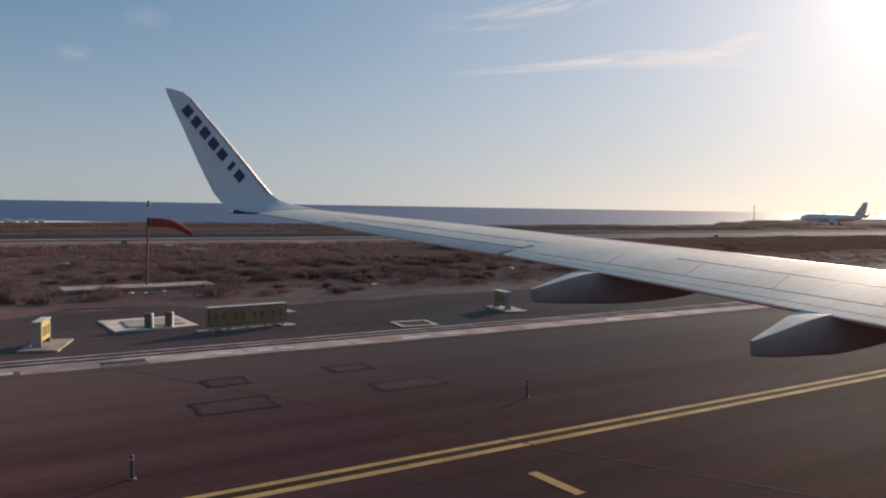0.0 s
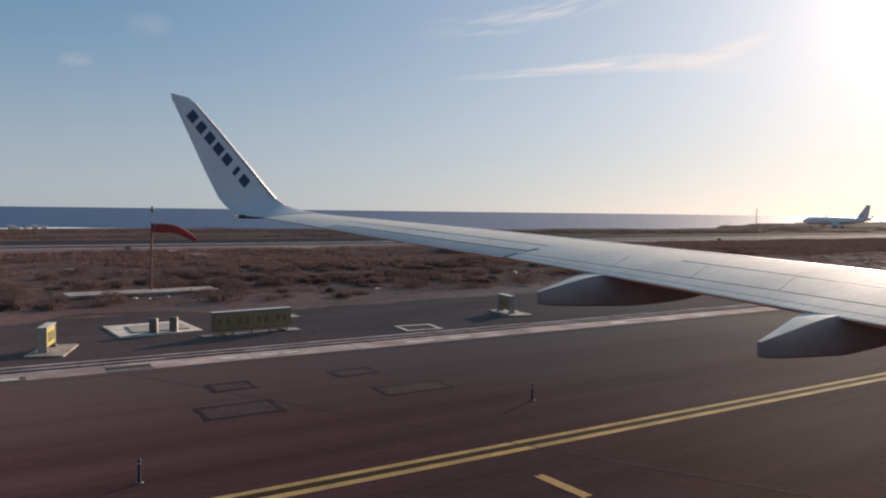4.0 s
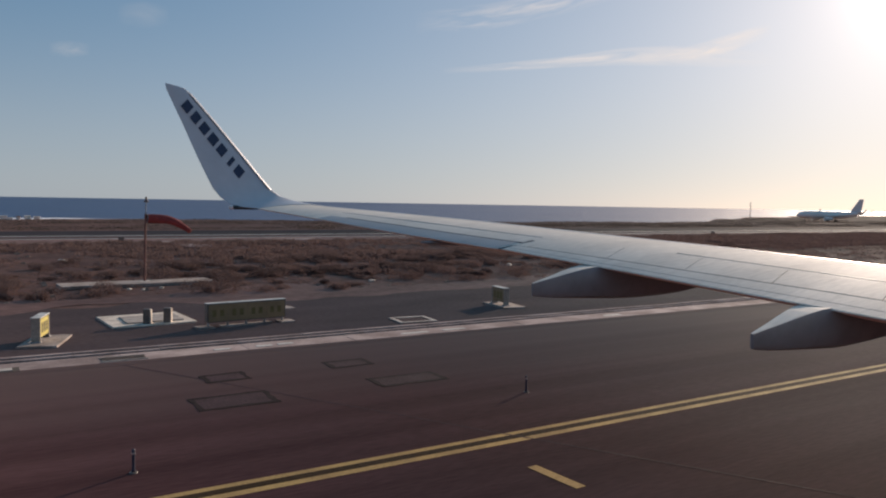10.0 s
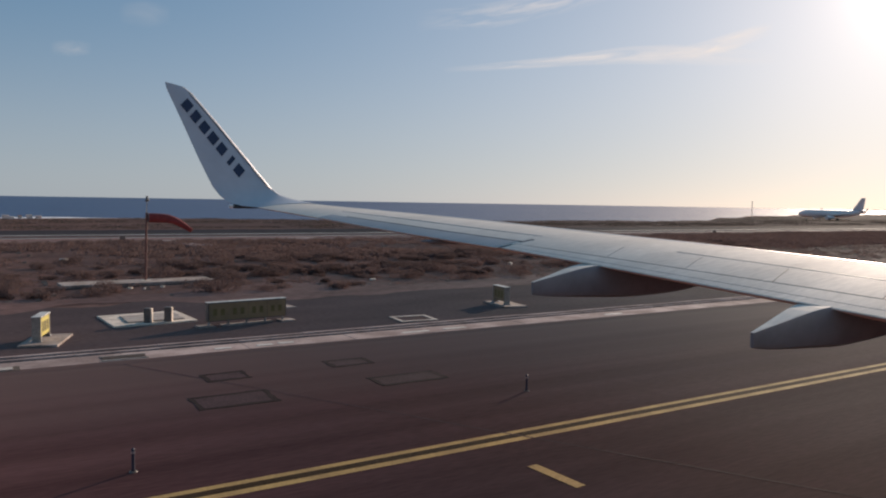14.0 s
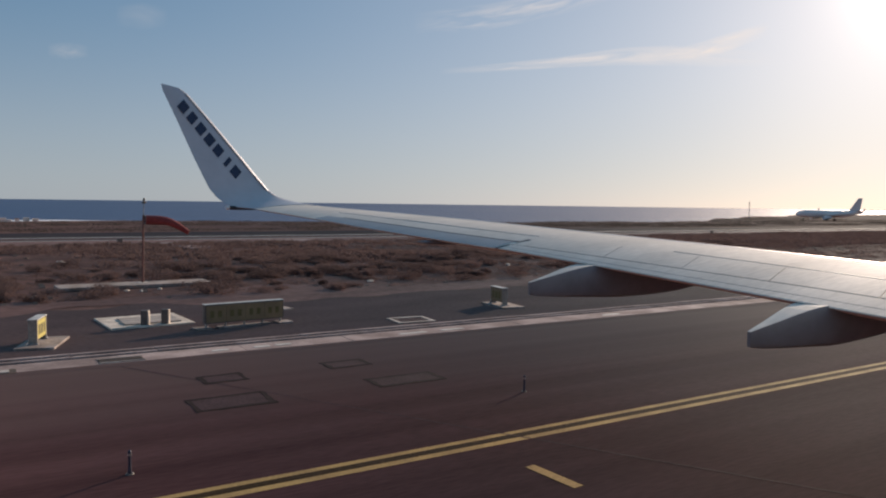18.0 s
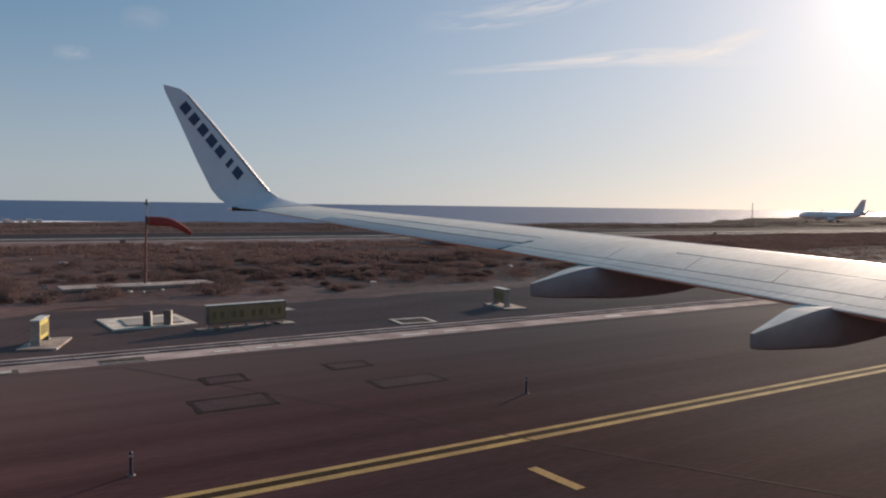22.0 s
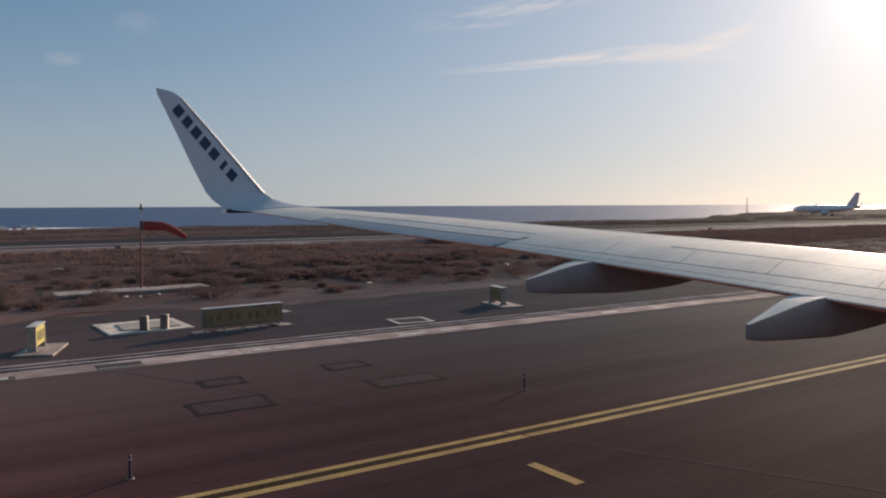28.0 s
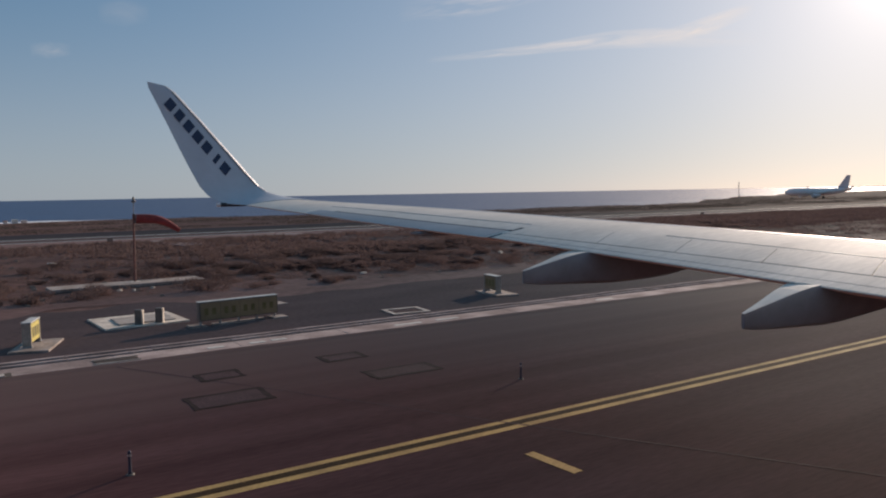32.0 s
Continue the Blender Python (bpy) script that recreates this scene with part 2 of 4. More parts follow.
M_SIGN_CAP = material("pale_sign_cap", (0.62, 0.60, 0.56), rough=0.5, scale=3, fine=15)
M_POST = material("dull_aluminium", (0.30, 0.27, 0.235), (0.22, 0.195, 0.17), rough=0.6, metal=0.2, scale=3, fine=15)
# sign yellow in two tones: shade in the first colour, sunlight in the second
M_SIGN_YELLOW_SHADED = material("shaded_yellow_sign_face", (0.25, 0.185, 0.10), (0.20, 0.145, 0.082), rough=0.5, scale=2, fine=12, grain=0.08)
M_SIGN_YELLOW_SUNLIT = material("sunlit_yellow_sign_face", (0.62, 0.53, 0.14), (0.52, 0.43, 0.11), rough=0.5, scale=2, fine=12, grain=0.12)
M_SIGN_BLACK = material("black_sign_ink", (0.15, 0.125, 0.04), rough=0.6, scale=3, fine=15)
M_RUST = material("rusty_iron", (0.115, 0.075, 0.058), (0.075, 0.052, 0.043), rough=0.9, scale=4, fine=22)
M_SOCK_POLE = material("reddish_pole_paint", (0.20, 0.075, 0.06), (0.14, 0.06, 0.05), rough=0.7, scale=3, fine=18)
M_SOCK_HEM = material("orange_hem_cloth", (0.45, 0.17, 0.11), rough=0.85, scale=4, fine=20)
M_RED = material("red_sock_cloth", (0.30, 0.044, 0.04), (0.22, 0.036, 0.034), rough=0.85, scale=3, fine=18)
M_SHRUB = material("dry_shrub", (0.188, 0.127, 0.116), (0.130, 0.089, 0.083), rough=0.95, scale=1.1, fine=9, grain=0.35, per_object=0.25, specular=0.05)
M_FAR_SHRUB = material("far_scrub", (0.105, 0.084, 0.072), (0.075, 0.062, 0.054), rough=0.95, scale=0.2, fine=2, grain=0.3, specular=0.05)
for leafy in (M_SHRUB, M_FAR_SHRUB):
    # thin dry leaves let some sunlight through
    n, l = leafy.node_tree.nodes, leafy.node_tree.links
    glow = n.new("ShaderNodeBsdfTranslucent")
    l.new(n["Principled BSDF"].inputs["Base Color"].links[0].from_socket, glow.inputs["Color"])
    both = n.new("ShaderNodeMixShader")
    both.inputs["Fac"].default_value = 0.3
    l.new(n["Principled BSDF"].outputs[0], both.inputs[1])
    l.new(glow.outputs[0], both.inputs[2])
    l.new(both.outputs[0], n["Material Output"].inputs["Surface"])
M_STONE = material("pale_stone", (0.24, 0.165, 0.125), (0.15, 0.105, 0.085), rough=0.9, scale=3, fine=12, grain=0.3)
M_PATCH = material("patched_asphalt", (0.155, 0.083, 0.081), (0.112, 0.062, 0.061), rough=0.9, scale=1.2, fine=16, bump=0.004, specular=0.05, matt=1.0)
M_TAR = material("bitumen_seam", (0.078, 0.046, 0.041), rough=0.9, scale=2, fine=14, specular=0.05, matt=1.0)
M_LIME = material("whitewashed_wall", (0.75, 0.71, 0.66), (0.62, 0.57, 0.52), rough=0.85, scale=0.3, fine=2)
M_ROOF = material("clay_roof", (0.36, 0.17, 0.10), (0.28, 0.13, 0.08), rough=0.9, scale=0.4, fine=2)
M_FOAM = material("white_foam", (0.90, 0.90, 0.90), (0.8, 0.81, 0.83), rough=0.9, scale=0.05, fine=0.5)
M_DARK_GLASS = material("dark_glass", (0.03, 0.035, 0.04), rough=0.15, scale=1, fine=5)


def sea_material():
    m = material("sea_water", (0.014, 0.062, 0.150), (0.017, 0.074, 0.172), rough=0.6, scale=0.004, fine=0.05, stretch=(1, 0.4, 1), grain=0.1, specular=0.56)
    n, l = m.node_tree.nodes, m.node_tree.links
    waves = n.new("ShaderNodeTexNoise")
    waves.inputs["Scale"].default_value, waves.inputs["Detail"].default_value = 0.25, 8
    geo = n.new("ShaderNodeNewGeometry")
    l.new(geo.outputs["Position"], waves.inputs["Vector"])
    relief = n.new("ShaderNodeBump")
    relief.inputs["Strength"].default_value, relief.inputs["Distance"].default_value = 1.0, 1.2
    l.new(waves.outputs["Fac"], relief.inputs["Height"])
    l.new(relief.outputs[0], n["Principled BSDF"].inputs["Normal"])
    return m


def cloud_material(name, scale, stretch, cover, density):
    """Thin ice cloud: its sunlit white is emission, torn into streaks, fading to nothing at the rim of its sheet."""
    m = bpy.data.materials.new(name)
    m.use_nodes = True
    n, l = m.node_tree.nodes, m.node_tree.links
    n.remove(n["Principled BSDF"])
    place = n.new("ShaderNodeTexCoord")
    way = n.new("ShaderNodeMapping")
    way.inputs["Scale"].default_value = stretch
    l.new(place.outputs["UV"], way.inputs["Vector"])
    torn = n.new("ShaderNodeTexNoise")
    torn.inputs["Scale"].default_value, torn.inputs["Detail"].default_value = scale, 9
    torn.inputs["Roughness"].default_value, torn.inputs["Distortion"].default_value = 0.55, 0.6
    l.new(way.outputs[0], torn.inputs["Vector"])
    ramp = n.new("ShaderNodeMapRange")
    ramp.inputs["From Min"].default_value, ramp.inputs["From Max"].default_value = cover
    l.new(torn.outputs["Fac"], ramp.inputs["Value"])
    part_uv = n.new("ShaderNodeSeparateXYZ")
    l.new(place.outputs["UV"], part_uv.inputs[0])
    fade = ramp.outputs[0]
    for axis in ("X", "Y"):
        # 4 u (1 - u): one in the middle, nothing at the rim
        flip = n.new("ShaderNodeMath")
        flip.operation = "SUBTRACT"
        flip.inputs[0].default_value = 1
        l.new(part_uv.outputs[axis], flip.inputs[1])
        arch = n.new("ShaderNodeMath")
        arch.operation = "MULTIPLY"
        l.new(part_uv.outputs[axis], arch.inputs[0])
        l.new(flip.outputs[0], arch.inputs[1])
        four = n.new("ShaderNodeMath")
        four.operation = "MULTIPLY"
        four.inputs[1].default_value = 4
        l.new(arch.outputs[0], four.inputs[0])
        both = n.new("ShaderNodeMath")
        both.operation = "MULTIPLY"
        l.new(fade, both.inputs[0])
        l.new(four.outputs[0], both.inputs[1])
        fade = both.outputs[0]
    thin = n.new("ShaderNodeMath")
    thin.operation = "MULTIPLY"
    thin.inputs[1].default_value = density
    l.new(fade, thin.inputs[0])
    clear = n.new("ShaderNodeBsdfTransparent")
    ice = n.new("ShaderNodeEmission")
    ice.inputs["Color"].default_value, ice.inputs["Strength"].default_value = (1.0, 0.97, 0.94, 1), 0.85
    mix = n.new("ShaderNodeMixShader")
    l.new(thin.outputs[0], mix.inputs["Fac"])
    l.new(clear.outputs[0], mix.inputs[1])
    l.new(ice.outputs[0], mix.inputs[2])
    l.new(mix.outputs[0], n["Material Output"].inputs["Surface"])
    return m


# ---- mesh helpers ----
def part(name, bm, mat, parent=None, label="", smooth=False):
    """Links a bmesh as one mesh object, under a thing or a part if one is given."""
    mesh = bpy.data.meshes.new(name)
    bmesh.ops.recalc_face_normals(bm, faces=bm.faces)
    bm.to_mesh(mesh)
    bm.free()
    mesh.materials.append(mat)
    if smooth:
        mesh.polygons.foreach_set("use_smooth", [True] * len(mesh.polygons))
    ob = new(name, mesh)
    if parent:
        ob.parent = parent
        ob.matrix_parent_inverse = parent.matrix_basis.inverted()
    if label:
        tagged(ob, label)
    return ob


def sheet(name, verts, faces, mat, parent=None, smooth=False):
    mesh = bpy.data.meshes.new(name)
    mesh.from_pydata(verts, [], faces)
    mesh.update()
    mesh.materials.append(mat)
    if smooth:
        mesh.polygons.foreach_set("use_smooth", [True] * len(mesh.polygons))
    ob = new(name, mesh)
    if parent:
        ob.parent = parent
        ob.matrix_parent_inverse = parent.matrix_basis.inverted()
    return ob


def thing(name, label, category, m=None, group="", kind=""):
    """The Empty at the base of a thing of several parts."""
    ob = new(name)
    ob.empty_display_size = 0.2
    if m is not None:
        ob.matrix_basis = m
    return tagged(ob, label, category, group, kind)


def box(bm, x0, x1, y0, y1, z0, z1, bevel=0.0, m=None):
    made = bmesh.ops.create_cube(bm, size=1)["verts"]
    for v in made:
        v.co = Vector(((x0 + x1) / 2 + v.co.x * (x1 - x0), (y0 + y1) / 2 + v.co.y * (y1 - y0), (z0 + z1) / 2 + v.co.z * (z1 - z0)))
    if m is not None:
        bmesh.ops.transform(bm, matrix=m, verts=made)
    if bevel:
        edges = list({e for v in made for e in v.link_edges})
        bmesh.ops.bevel(bm, geom=edges, offset=bevel, segments=2, affect="EDGES", profile=0.6)
    return bm


def tube(bm, a, b, r0, r1, sides=12):
    a, b = Vector(a), Vector(b)
    m = Matrix.Translation((a + b) / 2) @ (b - a).to_track_quat("Z", "Y").to_matrix().to_4x4()
    bmesh.ops.create_cone(bm, cap_ends=True, segments=sides, radius1=r0, radius2=r1, depth=(b - a).length, matrix=m)
    return bm


def loft(bm, rings, closed=True, caps=True):
    """Skins rings of the same number of points."""
    rows = [[bm.verts.new(p) for p in ring] for ring in rings]
    count = len(rows[0])
    for a, b in zip(rows, rows[1:]):
        for i in range(count if closed else count - 1):
            j = (i + 1) % count
            bm.faces.new((a[i], a[j], b[j], b[i]))
    if caps and closed:
        bm.faces.new(rows[0])
        bm.faces.new(rows[-1][::-1])
    return bm


def between(x, pairs):
    return float(np.interp(x, [p[0] for p in pairs], [p[1] for p in pairs]))


# ---- the land and the sea ----
def coast(x):
    """How far off the shore lies."""
    return 137 + 8 * math.sin(x * 0.021 + 1) + 5 * math.sin(x * 0.057) + max(0, x - 150) * 0.55 + max(0, -x - 60) * 0.1


def land_height(x, y):
    if y < 68:
        bump = 0.0 if y < 33 else min(1, (y - 33) / 6) * 0.22 * (noise.noise((x * 0.11, y * 0.14, 3)) + 0.4)
        return min(bump, 0.35) - 0.012
    shore = coast(x)
    fall = max(0, min(1, (x - 215) / 60)) * max(0, min(1, (y - 110) / 50)) * 1.1
    if y < shore - 30:
        return -0.012 - fall
    if y < shore:
        u = (y - shore + 30) / 30
        swell = -0.15 + 0.3 * noise.noise((x * 0.03, y * 0.05, 7)) + max(0, min(1, (x - 120) / 150)) * 0.45
        return -0.012 - fall + math.sin(u * math.pi) * swell
    return max(-6.0, -0.012 - fall - (y - shore) * 0.35)


def build_ground():
    xs = sorted(set([-4800, -2500, -1200, -600, -350, -220, -150] + [v for v in np.arange(-110, 330.1, 2.75)] + [345, 360, 380, 400, 420, 440, 460, 480, 500, 560, 800, 1300, 2500, 4800]))
    ys = sorted(set([-4800, -2000, -600, -200, -60, -20, 10, 22, 28, 31] + [v for v in np.arange(33, 72, 1.3)] + [75, 84, 95, 105]
                    + [v for v in np.arange(112, 340, 4.0)] + [400, 600, 1200, 2600, 4800]))
    verts = [(x, y, land_height(x, y)) for y in ys for x in xs]
    n = len(xs)
    faces = [(j * n + i, j * n + i + 1, (j + 1) * n + i + 1, (j + 1) * n + i) for j in range(len(ys) - 1) for i in range(n - 1)]
    ob = sheet("ground", verts, faces, M_SOIL, smooth=True)
    tagged(ob, "dry reddish brown volcanic soil with scrub", "ground", kind="structure")
    sea = sheet("water", [(-4900, -4900, -1.4), (4900, -4900, -1.4), (4900, 4950, -1.4), (-4900, 4950, -1.4)], [(0, 1, 2, 3)], sea_material())
    tagged(sea, "deep blue open sea up to the horizon", "sea", kind="structure")


def strip_sheet(name, label, category, mat, x0, x1, near, far, z, step=2.0, z_near=None):
    """A flat ribbon along x; near and far give its edges. z_near: another height for the near edge."""
    xs = list(np.arange(x0, x1 + step / 2, step))
    verts = [(x, near(x), z if z_near is None else z_near) for x in xs] + [(x, far(x), z) for x in xs]
    n = len(xs)
    ob = sheet(name, verts, [(i, i + 1, n + i + 1, n + i) for i in range(n - 1)], mat)
    return tagged(ob, label, category, kind="structure")


def ragged(base, size, seed):
    return lambda x: base + size * (noise.noise((x * 0.13, seed, 0)) + 0.5 * noise.noise((x * 0.45, seed, 5)))


def build_paving():
    strip_sheet("road_taxiway", "dark brownish asphalt taxiway with faint tyre streaks", "taxiway", M_ASPHALT, -120, 420, lambda x: -40, lambda x: 18.86, 0.0, 20)
    strip_sheet("pavement_shoulder", "dark grey gravelly asphalt shoulder with a ragged edge", "shoulder", M_SHOULDER, -120, 420,
                lambda x: 20.55, ragged(29.5, 2.4, 2.0), 0.004, 1.0)
    strip_sheet("verge_shoulder", "pale reddish dirt fringe between the shoulder and the scrub", "verge", M_FRINGE, -120, 420,
                ragged(28.3, 3.0, 12.0), ragged(32.2, 2.4, 17.0), 0.007, 0.8)
    strip_sheet("road_runway", "old dark asphalt runway behind the scrub", "runway", M_RUNWAY, -160, 420, lambda x: 83.4, ragged(95, 0.5, 9.0), 0.004, 4)
    strip_sheet("verge", "bare reddish earth verge beside the runway", "verge", M_VERGE, -160, 420, ragged(69.5, 1.2, 4.0), lambda x: 76.6, 0.002, 2)
    strip_sheet("verge_far", "grey brown gravel margin of the runway", "verge", M_SHOULDER, -160, 420, lambda x: 77.3, lambda x: 82.7, 0.003, 20)
    strip_sheet("runway_edge_line", "thin pale edge line of the runway", "road marking", M_WHITE_PAINT, -160, 420, lambda x: 82.6, lambda x: 83.38, 0.008, 20)
    strip_sheet("runway_edge_line", "thin pale edge line of the runway", "road marking", M_WHITE_PAINT, -160, 420, lambda x: 76.65, lambda x: 77.25, 0.008, 20)
    for y, wide in ((9.63, 0.155), (9.97, 0.13)):
        strip_sheet("taxiway_edge_line", "worn yellow painted line on the taxiway edge", "road marking", M_YELLOW, -60, 300,
                    lambda x, y=y: y, lambda x, y=y, w=wide: y + w, 0.004, 10)
    strip_sheet("line_border", "dark painted band between the yellow lines", "road marking", M_BORDER, -60, 300, lambda x: 9.788, lambda x: 9.967, 0.003, 10)
    strip_sheet("asphalt_edge", "crumbled asphalt edge lapping over the concrete strip", "taxiway edge", M_ASPHALT, -40, 200, lambda x: 18.6, ragged(18.91, 0.10, 23.0), 0.034, 0.25, 0.003)
    strip_sheet("channel", "dirt-filled drainage channel between kerbs", "drain", M_SLOT, -120, 420, lambda x: 18.86, lambda x: 20.55, 0.002, 20)


build_ground()
build_paving()


# ---- the aircraft ----
TIP_Z, RISE = 3.757, 0.085
TRAILING = ((0.0, 8.5), (4.1, 7.9), (7.2, 7.24), (9.22, 6.78), (9.3, 6.7), (10.44, 6.27), (12.0, 5.80), (13.6, 5.43), (15.17, 4.96))
CREST = ((0.0, 0.26), (5.8, 0.247), (7.4, 0.237), (9.3, 0.207), (11.6, 0.185), (14.3, 0.113), (15.4, 0.085))


def wing_edge(y):
    """Trailing edge x, leading edge x and trailing edge z at a station."""
    return between(y, TRAILING), 6.2 + 0.51 * (15.6 - y) + max(0, 4.5 - y) * 0.25, TIP_Z - RISE * (15.6 - y)


def wing_top(y, u, lift=0.0):
    """A point on the upper skin; u runs from the trailing edge to the leading edge."""
    t, l, z = wing_edge(y)
    c = between(y, CREST)
    if u < 0.72:
        h = c * (1 - (1 - u / 0.72) ** 2)
    else:
        v = (u - 0.72) / 0.28
        h = c - (c * 0.25 + 0.035 * (l - t)) * (1 - math.sqrt(max(0, 1 - v * v)))
    return Vector((t + (l - t) * u, y, z + h + lift))


def wing_under(y, u):
    t, l, z = wing_edge(y)
    nose = wing_top(y, 1.0).z
    depth = 0.075 * (l - t) * math.sin(math.pi * min(1, u * 0.94)) ** 0.9
    return Vector((t + (l - t) * u, y, z + (nose - z) * u - depth - 0.004 * (1 - u)))


US = [0, 0.06, 0.13, 0.2, 0.28, 0.36, 0.45, 0.55, 0.65, 0.72, 0.78, 0.84, 0.89, 0.93, 0.96, 0.985, 1.0]


def skin_patch(bm, y0, y1, u0, u1, lift, thick, ny=8, nu=6, skew=0.0):
    """A thin plate that follows the upper skin; u0 and u1 are numbers, or pairs of (station, u) that taper."""
    ys = np.linspace(y0, y1, ny)
    top, low = [], []
    for y in ys:
        a, b = (u if isinstance(u, float) else between(y, u) for u in (u0, u1))
        spots = [(float(y + skew * (u - a)), float(u)) for u in np.linspace(a, b, nu)]
        top.append([bm.verts.new(wing_top(v, u, lift)) for v, u in spots])
        low.append([bm.verts.new(wing_top(v, u, lift - thick)) for v, u in spots])
    for j in range(ny - 1):
        for i in range(nu - 1):
            bm.faces.new((top[j][i], top[j][i + 1], top[j + 1][i + 1], top[j + 1][i]))
            bm.faces.new((low[j][i], low[j + 1][i], low[j + 1][i + 1], low[j][i + 1]))
    for i in range(nu - 1):
        bm.faces.new((top[0][i], low[0][i], low[0][i + 1], top[0][i + 1]))
        bm.faces.new((top[-1][i], top[-1][i + 1], low[-1][i + 1], low[-1][i]))
    for j in range(ny - 1):
        bm.faces.new((top[j][0], top[j + 1][0], low[j + 1][0], low[j][0]))
        bm.faces.new((top[j][-1], low[j][-1], low[j + 1][-1], top[j + 1][-1]))
    return bm


def build_fuselage(plane):
    """A plain length of the cabin tube with one window opening, closed at both ends."""
    cy, cz, r_out, r_in = -1.72, 3.55, 1.88, 1.83
    z0, z1, x0, x1 = 3.72, 4.06, -0.10, 0.42
    a0, a1 = math.asin((z0 - cz) / r_out), math.asin((z1 - cz) / r_out)
    angles = sorted([a0, a1] + [a0 + (a1 - a0) * i / 3 for i in (1, 2)] + [a1 + (2 * math.pi - (a1 - a0)) * i / 44 for i in range(1, 44)])
    xs = [-8, -5, -2, x0, x1, 2, 5, 8, 11, 14, 17]
    bm = bmesh.new()
    rows = {}
    for r in (r_out, r_in):
        rows[r] = [[bm.verts.new((x, cy + r * math.cos(a), cz + r * math.sin(a))) for a in angles] for x in xs]
    n = len(angles)
    hole_x, hole_a = xs.index(x0), range(angles.index(a0), angles.index(a1))
    for r in rows:
        for i in range(len(xs) - 1):
            for j in range(n):
                if i == hole_x and j in hole_a:
                    continue
                k = (j + 1) % n
                bm.faces.new((rows[r][i][j], rows[r][i][k], rows[r][i + 1][k], rows[r][i + 1][j]))
    o, q = rows[r_out], rows[r_in]
    for j in hole_a:
        for i in (hole_x, hole_x + 1):
            bm.faces.new((o[i][j], o[i][j + 1], q[i][j + 1], q[i][j]))
    for j in (angles.index(a0), angles.index(a1)):
        bm.faces.new((o[hole_x][j], o[hole_x + 1][j], q[hole_x + 1][j], q[hole_x][j]))
    for row in (o[0], q[0], o[-1], q[-1]):
        bm.faces.new(row)
    part("fuselage", bm, M_FUSELAGE, plane, "white painted metal cabin tube", smooth=False)


def build_wing(plane):
    ys = [0.0, 1.5, 3.0, 4.1, 5.0, 6.0, 7.0, 8.0, 9.0, 9.22, 9.3, 10.0, 11.0, 12.0, 13.0, 14.0, 14.6, 15.17]
    bm = bmesh.new()
    loft(bm, [[wing_top(y, u) for u in US] + [wing_under(y, u) for u in US[-2::-1]] for y in ys])
    wing = part("wing", bm, M_WING, plane, "pale grey painted swept wing", smooth=True)
    wing.data.set_sharp_from_angle(angle=radians(35))
    # polished leading edge
    bm = bmesh.new()
    skin_patch(bm, 0.3, 15.0, 0.748, 0.985, 0.004, 0.004, 24, 12)
    part("leading_edge_slat", bm, M_EDGE, wing, "polished bare metal leading edge", smooth=True)
    # control surfaces: the flaps narrow outboard
    hinge = ((3.0, 0.160), (5.0, 0.150), (9.2, 0.097))

    def beside(share, shift=0.0):
        return tuple((y, u * share + shift) for y, u in hinge)

    bm = skin_patch(bmesh.new(), 3.2, 9.16, 0.004, beside(0.36, -0.002), 0.007, 0.010, 16, 4)
    part("flap", bm, M_WING, wing, "rear flap segment")
    bm = skin_patch(bmesh.new(), 3.2, 9.16, beside(0.36, 0.002), beside(1.0, -0.004), 0.008, 0.012, 16, 4)
    part("flap", bm, M_WING, wing, "front flap segment")
    bm = skin_patch(bmesh.new(), 9.28, 13.3, 0.004, 0.158, 0.005, 0.008, 10, 4)
    part("aileron", bm, M_AILERON_SHADED, wing, "aileron with its tilt shaded in bluish grey")
    edges = [3.3, 4.42, 5.55, 6.60, 7.69, 9.0]
    for y0, y1 in zip(edges, edges[1:]):
        bm = skin_patch(bmesh.new(), y0 + 0.007, y1 - 0.007, beside(1.0, 0.004), 0.349, 0.009, 0.016, 6, 6, 1.2)
        part("spoiler", bm, M_WING, wing)
    # dark gaps and seams
    for y0, y1, u0, u1, mat in ((3.2, 9.2, beside(1.0, -0.005), beside(1.0, 0.004), M_SEAL), (9.25, 12.9, 0.158, 0.175, M_SEAL),
                                (3.2, 9.16, beside(0.36, -0.002), beside(0.36, 0.002), M_SEAM), (9.205, 9.245, 0.0, 0.24, M_SEAL)):
        bm = skin_patch(bmesh.new(), y0, y1, u0, u1, 0.005, 0.01, 16, 2)
        part("gap_seal", bm, mat, wing, "dark seam")
    for y0, y1, u in ((3.0, 13.5, 0.353), (3.0, 7.3, 0.392)):
        bm = skin_patch(bmesh.new(), y0, y1, u, u + 0.004, 0.004, 0.006, 24, 2)
        part("panel_seam", bm, M_SEAM, wing, "fine grey panel seam")
    for y in edges[1:-1]:
        bm = skin_patch(bmesh.new(), y - 0.007, y + 0.007, beside(1.0, 0.004), 0.349, 0.005, 0.008, 2, 6, 1.2)
        part("gap_seal", bm, M_SEAL if y < 6 else M_SEAM, wing, "dark seam")
